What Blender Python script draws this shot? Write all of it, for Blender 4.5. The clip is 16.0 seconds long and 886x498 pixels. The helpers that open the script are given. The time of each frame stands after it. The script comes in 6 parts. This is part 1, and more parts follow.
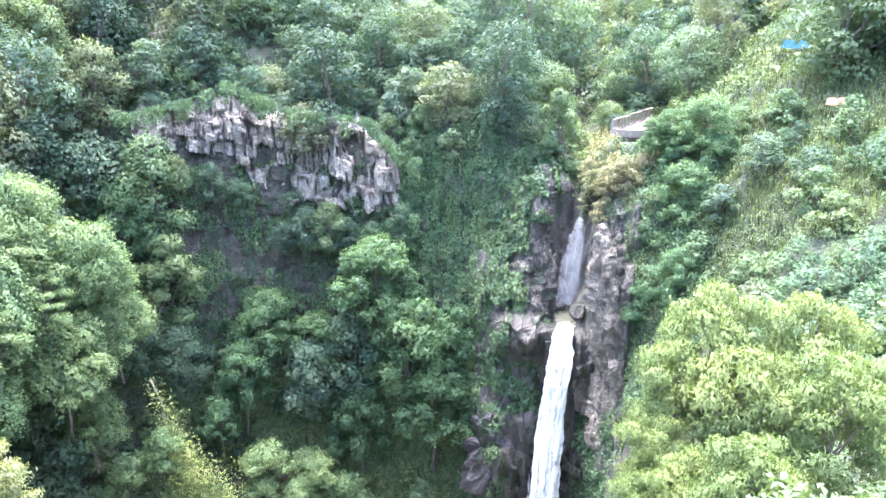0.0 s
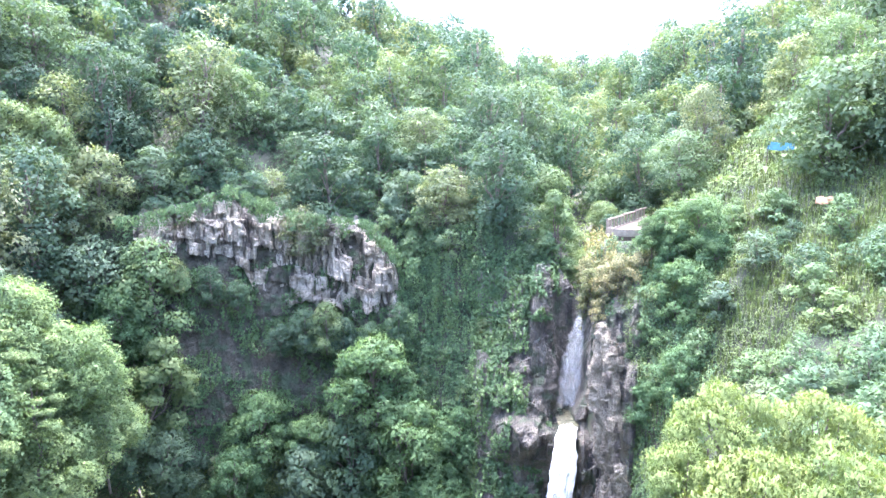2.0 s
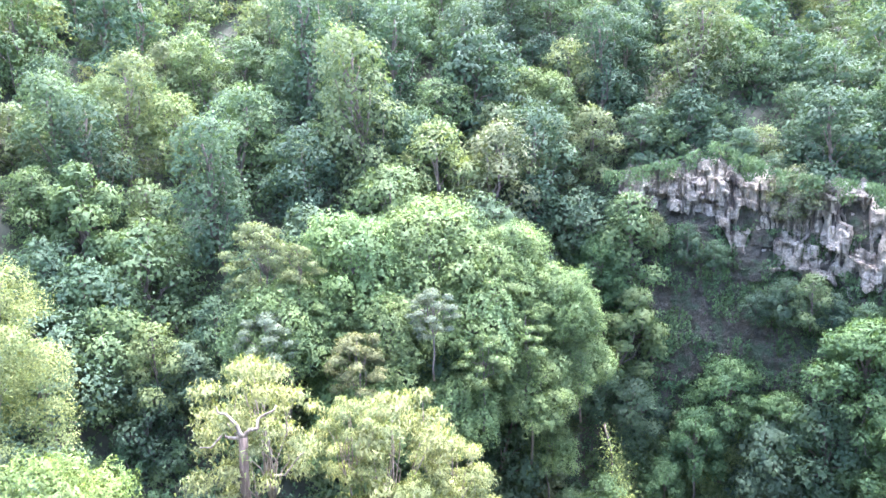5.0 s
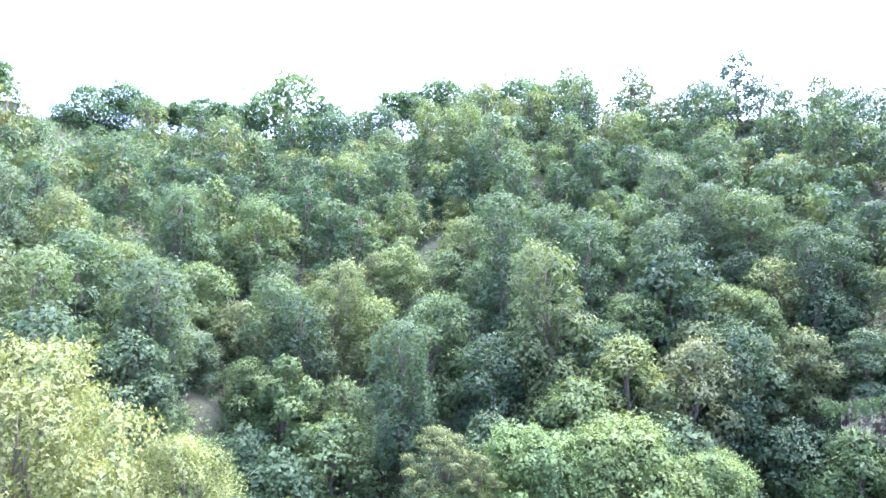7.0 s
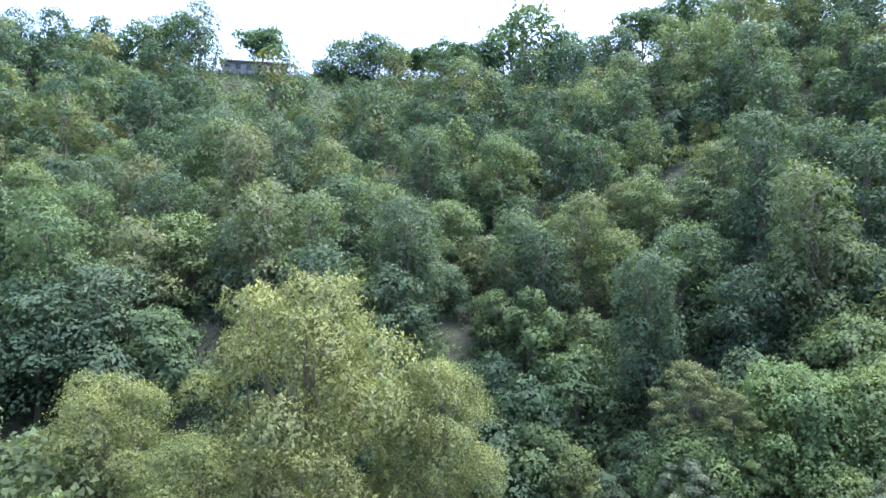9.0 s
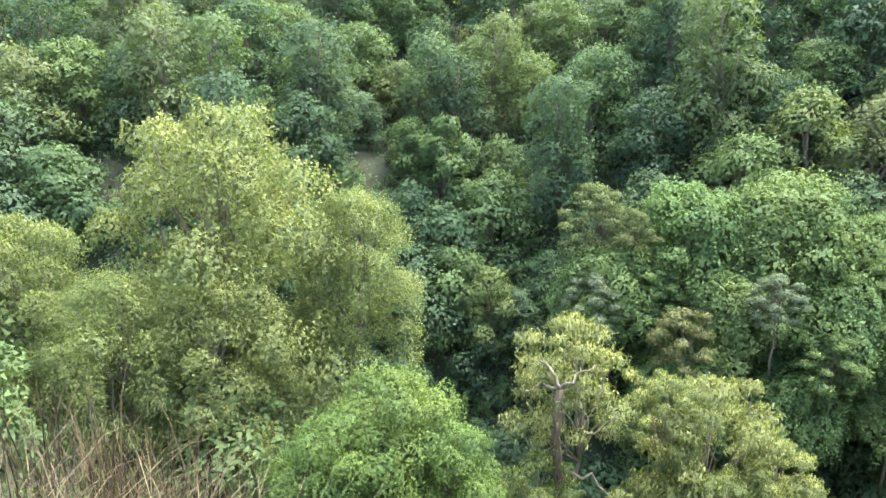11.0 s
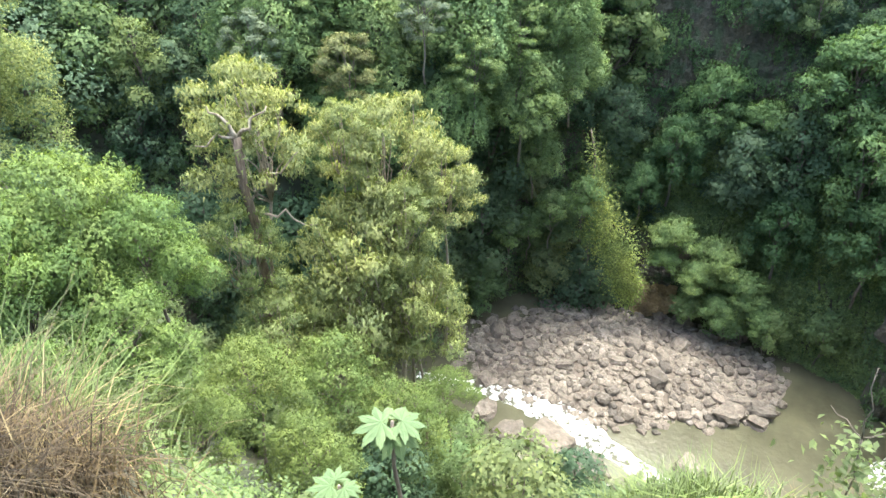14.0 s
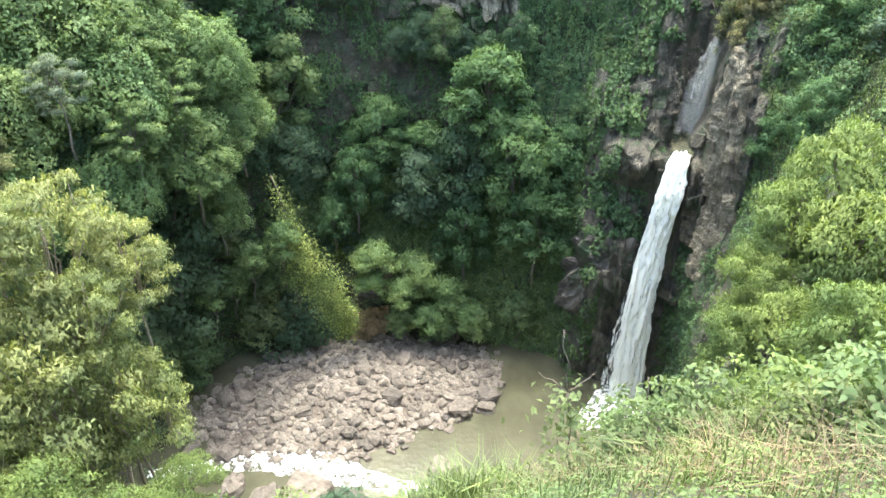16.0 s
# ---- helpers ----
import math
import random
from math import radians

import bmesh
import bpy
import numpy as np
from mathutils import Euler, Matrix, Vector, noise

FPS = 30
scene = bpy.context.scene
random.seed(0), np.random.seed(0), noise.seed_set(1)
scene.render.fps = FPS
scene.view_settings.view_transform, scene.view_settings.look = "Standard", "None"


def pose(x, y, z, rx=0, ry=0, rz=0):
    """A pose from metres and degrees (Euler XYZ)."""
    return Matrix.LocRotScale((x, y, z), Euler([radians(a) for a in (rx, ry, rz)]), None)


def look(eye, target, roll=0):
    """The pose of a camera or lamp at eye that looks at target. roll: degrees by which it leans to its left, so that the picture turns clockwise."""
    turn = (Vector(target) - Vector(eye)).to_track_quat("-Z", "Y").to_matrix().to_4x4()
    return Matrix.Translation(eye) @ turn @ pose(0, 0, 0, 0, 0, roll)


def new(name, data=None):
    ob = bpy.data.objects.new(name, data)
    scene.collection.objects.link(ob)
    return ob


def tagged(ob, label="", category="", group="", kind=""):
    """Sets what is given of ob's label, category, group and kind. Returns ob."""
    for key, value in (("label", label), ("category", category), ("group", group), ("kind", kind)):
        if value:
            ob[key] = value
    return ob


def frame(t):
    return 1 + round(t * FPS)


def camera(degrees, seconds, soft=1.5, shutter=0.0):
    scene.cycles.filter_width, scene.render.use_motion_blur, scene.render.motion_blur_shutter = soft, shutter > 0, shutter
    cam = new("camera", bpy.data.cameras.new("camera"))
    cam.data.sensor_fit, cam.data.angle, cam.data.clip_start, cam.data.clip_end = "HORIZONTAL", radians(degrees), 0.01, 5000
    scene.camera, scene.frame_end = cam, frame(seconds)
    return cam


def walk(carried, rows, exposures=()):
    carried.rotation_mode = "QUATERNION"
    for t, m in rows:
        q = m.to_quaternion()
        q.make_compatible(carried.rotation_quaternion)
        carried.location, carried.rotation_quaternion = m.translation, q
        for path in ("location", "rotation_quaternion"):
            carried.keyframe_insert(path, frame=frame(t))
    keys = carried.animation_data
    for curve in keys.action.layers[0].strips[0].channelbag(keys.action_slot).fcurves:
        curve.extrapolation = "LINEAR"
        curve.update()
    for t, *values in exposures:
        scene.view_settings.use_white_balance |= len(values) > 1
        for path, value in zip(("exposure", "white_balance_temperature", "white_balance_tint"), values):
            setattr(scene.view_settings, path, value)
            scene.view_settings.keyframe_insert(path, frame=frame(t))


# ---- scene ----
from mathutils.bvhtree import BVHTree

EYE = 47.0  # height of the eye above the plunge pool
cam = camera(64.7, 16.0, soft=1.5)
# seconds, yaw, pitch, roll: the camera turns where it stands
TURNS = [
    (0.0, -0.01, -16.92, 0.66),
    (0.5, -1.38, -14.41, 0.27),
    (1.0, -2.21, -11.46, 0.53),
    (1.5, -2.16, -9.18, 0.22),
    (2.0, -0.09, -8.75, 0.19),
    (2.5, 5.72, -9.07, -0.23),
    (3.0, 11.34, -9.96, -0.23),
    (3.5, 16.82, -10.50, -0.26),
    (4.0, 23.98, -11.40, -0.90),
    (4.5, 32.69, -12.26, -2.19),
    (4.7, 35.25, -12.63, -2.18),
    (6.8, 51.83, 4.08, 0.75),
    (7.0, 53.34, 5.49, 0.80),
    (7.5, 58.63, 7.03, 0.93),
    (8.0, 62.22, 6.69, 1.13),
    (8.5, 69.30, 4.63, 1.07),
    (8.7, 71.74, 2.54, 0.94),
    (10.8, 67.33, -12.99, -0.75),
    (11.0, 66.03, -14.15, -0.78),
    (11.5, 60.55, -20.35, -0.80),
    (12.0, 53.39, -23.57, 0.28),
    (12.5, 50.44, -27.71, -0.01),
    (13.0, 48.04, -32.57, -0.36),
    (13.5, 42.46, -34.40, -0.35),
    (14.0, 38.03, -35.67, -0.80),
    (14.5, 28.68, -36.69, 0.17),
    (15.0, 21.51, -35.77, 0.49),
    (15.5, 14.99, -34.70, 1.16),
    (16.0, 9.37, -32.08, 1.15),
]
EXPOSURES = [(0.0, 4.0, 5200, 22), (4.7, 3.9, 5200, 22), (7.0, 3.45, 5150, 22), (7.5, 3.0, 5150, 21), (8.0, 2.55, 5150, 20), (8.7, 2.3, 5150, 19),
             (10.8, 2.8, 5900, -2), (13.0, 2.95, 5900, -1), (16.0, 3.05, 5900, 0)]
walk(cam, [(t, pose(0, 0, EYE, 0, 0, yaw) @ pose(0, 0, 0, 90 + pitch) @ pose(0, 0, 0, 0, 0, roll))
           for t, yaw, pitch, roll in TURNS], EXPOSURES)

# ---- light: a midday sun, high over the far rim, so that the rock wall below it lies in shade ----
SUN_BEARING, SUN_HEIGHT = -10.0, 72.0
world = bpy.data.worlds.new("sky")
scene.world = world
world.use_nodes = True
sky = world.node_tree.nodes.new("ShaderNodeTexSky")
sky.sky_type = "NISHITA"
sky.sun_disc = False
sky.sun_elevation = radians(SUN_HEIGHT)
sky.sun_rotation = radians(SUN_BEARING)
sky.air_density, sky.dust_density, sky.ozone_density = 1.0, 7.0, 1.0
world.node_tree.nodes["Background"].inputs[1].default_value = 0.15
world.node_tree.links.new(sky.outputs[0], world.node_tree.nodes["Background"].inputs[0])
sun = new("sun", bpy.data.lights.new("sun", "SUN"))
sun.data.energy, sun.data.angle, sun.data.color = 0.52, radians(3.0), (1.0, 0.95, 0.86)
sb, sh = radians(SUN_BEARING), radians(SUN_HEIGHT)
sun.matrix_world = look((200 * math.sin(sb) * math.cos(sh), 200 * math.cos(sb) * math.cos(sh), 200 * math.sin(sh)), (0, 0, 0))

# ---- materials ----


def material(name):
    m = bpy.data.materials.new(name)
    m.use_nodes = True
    return m, m.node_tree.nodes, m.node_tree.links, m.node_tree.nodes["Principled BSDF"]


def ramp(nodes, stops):
    r = nodes.new("ShaderNodeValToRGB")
    while len(r.color_ramp.elements) < len(stops):
        r.color_ramp.elements.new(0.5)
    for e, (p, c) in zip(r.color_ramp.elements, stops):
        e.position, e.color = p, (*c, 1)
    return r


def noise_node(nodes, links, scale, detail=4.0, rough=0.55, stretch=None):
    tc = nodes.new("ShaderNodeTexCoord")
    n = nodes.new("ShaderNodeTexNoise")
    n.inputs["Scale"].default_value, n.inputs["Detail"].default_value, n.inputs["Roughness"].default_value = scale, detail, rough
    if stretch:
        mp = nodes.new("ShaderNodeMapping")
        mp.inputs["Scale"].default_value = stretch
        links.new(tc.outputs["Object"], mp.inputs[0])
        links.new(mp.outputs[0], n.inputs["Vector"])
    else:
        links.new(tc.outputs["Object"], n.inputs["Vector"])
    return n


def mixed(nodes, links, a, b, fac, kind="MIX"):
    m = nodes.new("ShaderNodeMix")
    m.data_type, m.blend_type = "RGBA", kind
    for value, sock in ((fac, m.inputs[0]), (a, m.inputs[6]), (b, m.inputs[7])):
        if hasattr(value, "is_output"):
            links.new(value, sock)
        elif isinstance(value, tuple):
            sock.default_value = (*value, 1)
        else:
            sock.default_value = value
    return m.outputs[2]


def leaf_material(name, stops, through_leaf=0.35, spread=0.18, gloss=0.6, cells=0.0):
    """Leaves: hue by tree, tone by single leaf, light that shines through."""
    m, nodes, links, bsdf = material(name)
    info, geo = nodes.new("ShaderNodeObjectInfo"), nodes.new("ShaderNodeNewGeometry")
    hue = ramp(nodes, stops)
    links.new(info.outputs["Random"], hue.inputs[0])
    tone = ramp(nodes, [(0.0, (1 - spread,) * 3), (0.7, (1.0,) * 3), (1.0, (1 + spread, 1 + spread, 1 + spread * 0.6))])
    links.new(geo.outputs["Random Per Island"], tone.inputs[0])
    colour = mixed(nodes, links, hue.outputs[0], tone.outputs[0], 1.0, "MULTIPLY")
    if cells:
        vor, tc = nodes.new("ShaderNodeTexVoronoi"), nodes.new("ShaderNodeTexCoord")
        vor.inputs["Scale"].default_value = cells
        links.new(tc.outputs["Object"], vor.inputs["Vector"])
        split = nodes.new("ShaderNodeSeparateColor")
        links.new(vor.outputs["Color"], split.inputs[0])
        kind = ramp(nodes, [(0.0, (0.55, 0.65, 0.75)), (0.3, (0.8, 0.9, 0.85)), (0.6, (1.1, 1.1, 1.0)), (0.85, (1.5, 1.35, 0.9)), (1.0, (1.9, 1.4, 1.0))])
        links.new(split.outputs[0], kind.inputs[0])
        colour = mixed(nodes, links, colour, kind.outputs[0], 1.0, "MULTIPLY")
    patch = noise_node(nodes, links, 0.5, 2.0)
    tint = ramp(nodes, [(0.35, (0.84, 0.88, 0.92)), (0.65, (1.18, 1.12, 1.0))])
    links.new(patch.outputs[0], tint.inputs[0])
    colour = mixed(nodes, links, colour, tint.outputs[0], 1.0, "MULTIPLY")
    links.new(colour, bsdf.inputs["Base Color"])
    bsdf.inputs["Roughness"].default_value = gloss
    bsdf.inputs["Specular IOR Level"].default_value = 0.12
    tr = nodes.new("ShaderNodeBsdfTranslucent")
    warm = mixed(nodes, links, colour, (1.35, 1.4, 0.75), 1.0, "MULTIPLY")
    links.new(warm, tr.inputs[0])
    mix = nodes.new("ShaderNodeMixShader")
    mix.inputs[0].default_value = through_leaf
    links.new(bsdf.outputs[0], mix.inputs[1])
    links.new(tr.outputs[0], mix.inputs[2])
    links.new(mix.outputs[0], nodes["Material Output"].inputs[0])
    return m


FOREST_LEAF = leaf_material("forest_leaf", [(0.0, (0.055, 0.088, 0.055)), (0.3, (0.075, 0.118, 0.066)), (0.55, (0.09, 0.128, 0.078)),
                                            (0.75, (0.11, 0.16, 0.072)), (0.9, (0.135, 0.155, 0.085)), (1.0, (0.15, 0.19, 0.08))])
FRESH_LEAF = leaf_material("fresh_leaf", [(0.0, (0.112, 0.155, 0.052)), (1.0, (0.135, 0.172, 0.056))], 0.32, 0.28)
YELLOW_LEAF = leaf_material("yellow_leaf", [(0.0, (0.165, 0.2, 0.078)), (1.0, (0.19, 0.212, 0.086))], 0.35, 0.35)
# Paler than YELLOW_LEAF: the sun on the hanging tongue is put into the colour.
SUN_TONED_LEAF = leaf_material("sun_toned_creeper", [(0.0, (0.19, 0.245, 0.082)), (1.0, (0.245, 0.265, 0.09))], 0.35, 0.5)
OLIVE_LEAF = leaf_material("olive_leaf", [(0.0, (0.17, 0.208, 0.084)), (1.0, (0.2, 0.215, 0.094))], 0.35, 0.35)
BUSH_LEAF = leaf_material("bush_leaf", [(0.0, (0.104, 0.152, 0.067)), (1.0, (0.136, 0.18, 0.076))], 0.32)
SCRUB_LEAF = leaf_material("scrub_leaf", [(0.0, (0.115, 0.152, 0.068)), (1.0, (0.145, 0.17, 0.076))], 0.35, 0.35)
IVY_LEAF = leaf_material("ivy_leaf", [(0.0, (0.08, 0.13, 0.062)), (1.0, (0.115, 0.17, 0.075))], 0.25, 0.35)
STRAW = leaf_material("straw", [(0.0, (0.062, 0.046, 0.03)), (1.0, (0.078, 0.059, 0.038))], 0.15, 0.8)
PALE_STRAW = leaf_material("pale_straw", [(0.0, (0.15, 0.12, 0.075)), (1.0, (0.18, 0.145, 0.09))], 0.15, 0.5)
RUSTY_LEAF = leaf_material("rusty_leaf", [(0.0, (0.125, 0.15, 0.066)), (1.0, (0.15, 0.155, 0.072))], 0.3, 0.3)
GREY_LEAF = leaf_material("grey_leaf", [(0.0, (0.13, 0.16, 0.105)), (1.0, (0.145, 0.17, 0.115))], 0.3, 0.25)
FAR_LEAF = leaf_material("far_leaf", [(0.0, (0.085, 0.125, 0.078)), (1.0, (0.085, 0.125, 0.078))], cells=0.16)
# Sun on the domes and bright bank growth is put into this colour.
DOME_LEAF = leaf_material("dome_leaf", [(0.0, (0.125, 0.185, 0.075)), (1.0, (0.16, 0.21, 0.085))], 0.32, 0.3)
LIGHT_LEAF = leaf_material("light_leaf", [(0.0, (0.118, 0.172, 0.056)), (1.0, (0.14, 0.186, 0.06))], 0.35, 0.35)
# Warm sunlight on the spur is put into this leaf colour.
WARM_LIT_LEAF = leaf_material("warm_lit_spur_leaf", [(0.0, (0.145, 0.162, 0.078)), (1.0, (0.205, 0.192, 0.1))], 0.35, 0.4)
GRASS_LEAF = leaf_material("grass_blade", [(0.0, (0.092, 0.128, 0.05)), (1.0, (0.115, 0.146, 0.057))], 0.3, 0.5)
# Darker than DOME_LEAF: the hollow's shade is put into the colour.
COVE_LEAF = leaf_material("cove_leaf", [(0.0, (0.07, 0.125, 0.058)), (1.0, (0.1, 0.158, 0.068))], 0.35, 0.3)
BIG_LEAF = leaf_material("broad_leaf", [(0.0, (0.13, 0.185, 0.085)), (1.0, (0.155, 0.205, 0.1))], 0.3, 0.3)


def bark_material(name, dark, mid, light):
    m, nodes, links, bsdf = material(name)
    n = noise_node(nodes, links, 3.0, 6.0, 0.6, (4, 4, 0.6))
    c = ramp(nodes, [(0.3, dark), (0.55, mid), (0.75, light)])
    links.new(n.outputs[0], c.inputs[0])
    links.new(c.outputs[0], bsdf.inputs["Base Color"])
    bsdf.inputs["Roughness"].default_value = 0.9
    return m


BARK = bark_material("bark", (0.05, 0.04, 0.03), (0.16, 0.13, 0.1), (0.26, 0.23, 0.18))
BROWN_BARK = bark_material("brown_bark", (0.06, 0.042, 0.028), (0.15, 0.11, 0.075), (0.26, 0.2, 0.145))
PALE_BARK = bark_material("pale_bark", (0.11, 0.085, 0.055), (0.24, 0.2, 0.145), (0.36, 0.315, 0.25))


def rock_material(name, dark, mid, light, scale=0.35, stretch=(1, 1, 1), moss=None, wet=0.85, stains=None, bump_depth=0.5, by_stone=0.0):
    m, nodes, links, bsdf = material(name)
    n = noise_node(nodes, links, scale, 9.0, 0.62, stretch)
    c = ramp(nodes, [(0.32, dark), (0.5, mid), (0.72, light)])
    links.new(n.outputs[0], c.inputs[0])
    colour = c.outputs[0]
    fine = noise_node(nodes, links, scale * 9, 5.0, 0.65)
    f = ramp(nodes, [(0.3, (0.55, 0.53, 0.5)), (0.6, (1.0, 1.0, 1.0))])
    links.new(fine.outputs[0], f.inputs[0])
    colour = mixed(nodes, links, colour, f.outputs[0], 1.0, "MULTIPLY")
    if by_stone:
        info = nodes.new("ShaderNodeObjectInfo")
        own = ramp(nodes, [(0.0, (1 - by_stone,) * 3), (0.6, (1.0, 0.98, 0.96)), (1.0, (1 + by_stone * 0.5, 1 + by_stone * 0.45, 1 + by_stone * 0.4))])
        links.new(info.outputs["Random"], own.inputs[0])
        colour = mixed(nodes, links, colour, own.outputs[0], 1.0, "MULTIPLY")
    if stains:
        g = noise_node(nodes, links, 1.0, 6.0, 0.6, (1.1, 1.1, 0.09))
        k = ramp(nodes, [(0.52, (0, 0, 0)), (0.62, (1, 1, 1))])
        links.new(g.outputs[0], k.inputs[0])
        colour = mixed(nodes, links, colour, stains, k.outputs[0])
    if moss:
        g = noise_node(nodes, links, scale * 1.7, 6.0, 0.6)
        k = ramp(nodes, [(0.5, (0, 0, 0)), (0.62, (1, 1, 1))])
        links.new(g.outputs[0], k.inputs[0])
        colour = mixed(nodes, links, colour, moss, k.outputs[0])
    links.new(colour, bsdf.inputs["Base Color"])
    bsdf.inputs["Roughness"].default_value = wet
    bump = nodes.new("ShaderNodeBump")
    bump.inputs["Strength"].default_value, bump.inputs["Distance"].default_value = 1.0, bump_depth
    links.new(fine.outputs[0], bump.inputs["Height"])
    links.new(bump.outputs[0], bsdf.inputs["Normal"])
    return m


CLIFF_ROCK = rock_material("cliff_rock", (0.22, 0.187, 0.125), (0.41, 0.36, 0.262), (0.55, 0.5, 0.385), 0.5, (0.9, 0.9, 1.6), stains=(0.075, 0.06, 0.042))
# Brown earth, with the shade under the rock band put into its dark tones.
SHADED_EARTH = rock_material("shaded_earthy_rock", (0.036, 0.033, 0.02), (0.078, 0.07, 0.045), (0.13, 0.117, 0.08), 0.45, (1.0, 1.0, 0.7), (0.05, 0.07, 0.03), 0.9)
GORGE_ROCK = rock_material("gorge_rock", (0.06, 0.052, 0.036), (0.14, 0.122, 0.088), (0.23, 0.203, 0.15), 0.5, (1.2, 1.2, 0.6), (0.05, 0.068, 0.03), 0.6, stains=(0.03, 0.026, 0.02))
TAN_ROCK = rock_material("tan_rock", (0.13, 0.107, 0.068), (0.26, 0.222, 0.148), (0.35, 0.305, 0.215), 0.6, (1.4, 1.4, 0.4), stains=(0.1, 0.08, 0.055))
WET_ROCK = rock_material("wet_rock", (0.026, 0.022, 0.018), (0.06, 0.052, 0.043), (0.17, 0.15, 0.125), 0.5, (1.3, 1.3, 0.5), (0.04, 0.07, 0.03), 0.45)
BOULDER_ROCK = rock_material("boulder_rock", (0.085, 0.069, 0.055), (0.175, 0.148, 0.121), (0.275, 0.24, 0.205), 0.45, bump_depth=0.12, by_stone=0.45)
GRAVEL = rock_material("gravel", (0.075, 0.058, 0.043), (0.155, 0.125, 0.097), (0.25, 0.212, 0.17), 0.35, bump_depth=0.15)
SAND = rock_material("ochre_soil", (0.16, 0.11, 0.06), (0.28, 0.2, 0.1), (0.36, 0.27, 0.15), 1.0)


def ground_material():
    """Soil and low growth; bare rock where the ground is steep."""
    m, nodes, links, bsdf = material("ground")
    n = noise_node(nodes, links, 0.25, 8.0, 0.6)
    soil = ramp(nodes, [(0.3, (0.025, 0.03, 0.016)), (0.5, (0.045, 0.05, 0.026)), (0.7, (0.075, 0.07, 0.042))])
    links.new(n.outputs[0], soil.inputs[0])
    r = noise_node(nodes, links, 0.5, 10.0, 0.68, (1.1, 1.1, 0.75))
    rock = ramp(nodes, [(0.32, (0.03, 0.026, 0.018)), (0.5, (0.075, 0.064, 0.044)), (0.72, (0.16, 0.135, 0.1))])
    links.new(r.outputs[0], rock.inputs[0])
    g = noise_node(nodes, links, 0.35, 7.0, 0.65)
    moss = ramp(nodes, [(0.44, (0, 0, 0)), (0.54, (1, 1, 1))])
    links.new(g.outputs[0], moss.inputs[0])
    green = ramp(nodes, [(0.3, (0.022, 0.03, 0.014)), (0.7, (0.06, 0.075, 0.034))])
    links.new(r.outputs[0], green.inputs[0])
    mossy = mixed(nodes, links, rock.outputs[0], green.outputs[0], moss.outputs[0])
    geo, split = nodes.new("ShaderNodeNewGeometry"), nodes.new("ShaderNodeSeparateXYZ")
    links.new(geo.outputs["Normal"], split.inputs[0])
    steep = ramp(nodes, [(0.25, (1, 1, 1)), (0.5, (0, 0, 0))])
    links.new(split.outputs[2], steep.inputs[0])
    links.new(mixed(nodes, links, soil.outputs[0], mossy, steep.outputs[0]), bsdf.inputs["Base Color"])
    bsdf.inputs["Roughness"].default_value = 0.9
    bump = nodes.new("ShaderNodeBump")
    bump.inputs["Strength"].default_value, bump.inputs["Distance"].default_value = 0.8, 0.4
    links.new(r.outputs[0], bump.inputs["Height"])
    links.new(bump.outputs[0], bsdf.inputs["Normal"])
    return m


GROUND = ground_material()


def water_material():
    m, nodes, links, bsdf = material("pool_water")
    n = noise_node(nodes, links, 0.25, 5.0)
    c = ramp(nodes, [(0.3, (0.045, 0.044, 0.026)), (0.7, (0.1, 0.094, 0.058))])
    links.new(n.outputs[0], c.inputs[0])
    links.new(c.outputs[0], bsdf.inputs["Base Color"])
    bsdf.inputs["Roughness"].default_value = 0.18
    w = noise_node(nodes, links, 2.2, 4.0)
    bump = nodes.new("ShaderNodeBump")
    bump.inputs["Strength"].default_value, bump.inputs["Distance"].default_value = 0.35, 0.15
    links.new(w.outputs[0], bump.inputs["Height"])
    links.new(bump.outputs[0], bsdf.inputs["Normal"])
    return m


def foam_material(name, stretch, hole, most=1.0):
    """White water: streaks that let the dark behind show in the thin places."""
    m, nodes, links, bsdf = material(name)
    n = noise_node(nodes, links, 1.6, 7.0, 0.65, stretch)
    c = ramp(nodes, [(0.3, (0.82, 0.82, 0.77)), (0.5, (0.97, 0.96, 0.88))])
    links.new(n.outputs[0], c.inputs[0])
    links.new(c.outputs[0], bsdf.inputs["Base Color"])
    bsdf.inputs["Roughness"].default_value = 0.6
    k = ramp(nodes, [(hole, (0, 0, 0)), (hole + 0.12, (most,) * 3)])
    links.new(n.outputs[0], k.inputs[0])
    tr, mix = nodes.new("ShaderNodeBsdfTranslucent"), nodes.new("ShaderNodeMixShader")
    tr.inputs[0].default_value = (0.96, 0.95, 0.86, 1)
    mix.inputs[0].default_value = 0.35
    links.new(bsdf.outputs[0], mix.inputs[1])
    links.new(tr.outputs[0], mix.inputs[2])
    clear, gaps = nodes.new("ShaderNodeBsdfTransparent"), nodes.new("ShaderNodeMixShader")
    links.new(k.outputs[0], gaps.inputs[0])
    links.new(clear.outputs[0], gaps.inputs[1])
    links.new(mix.outputs[0], gaps.inputs[2])
    links.new(gaps.outputs[0], nodes["Material Output"].inputs[0])
    return m


WATER = water_material()
FALL_WATER = foam_material("falling_water", (2.2, 2.2, 0.11), 0.3)
VEIL_WATER = foam_material("thin_water", (2.4, 2.4, 0.3), 0.47)
MIST_WATER = foam_material("misty_water", (2.0, 2.0, 0.2), 0.38, 0.17)
FOAM = foam_material("foam", (1, 1, 1), 0.42)


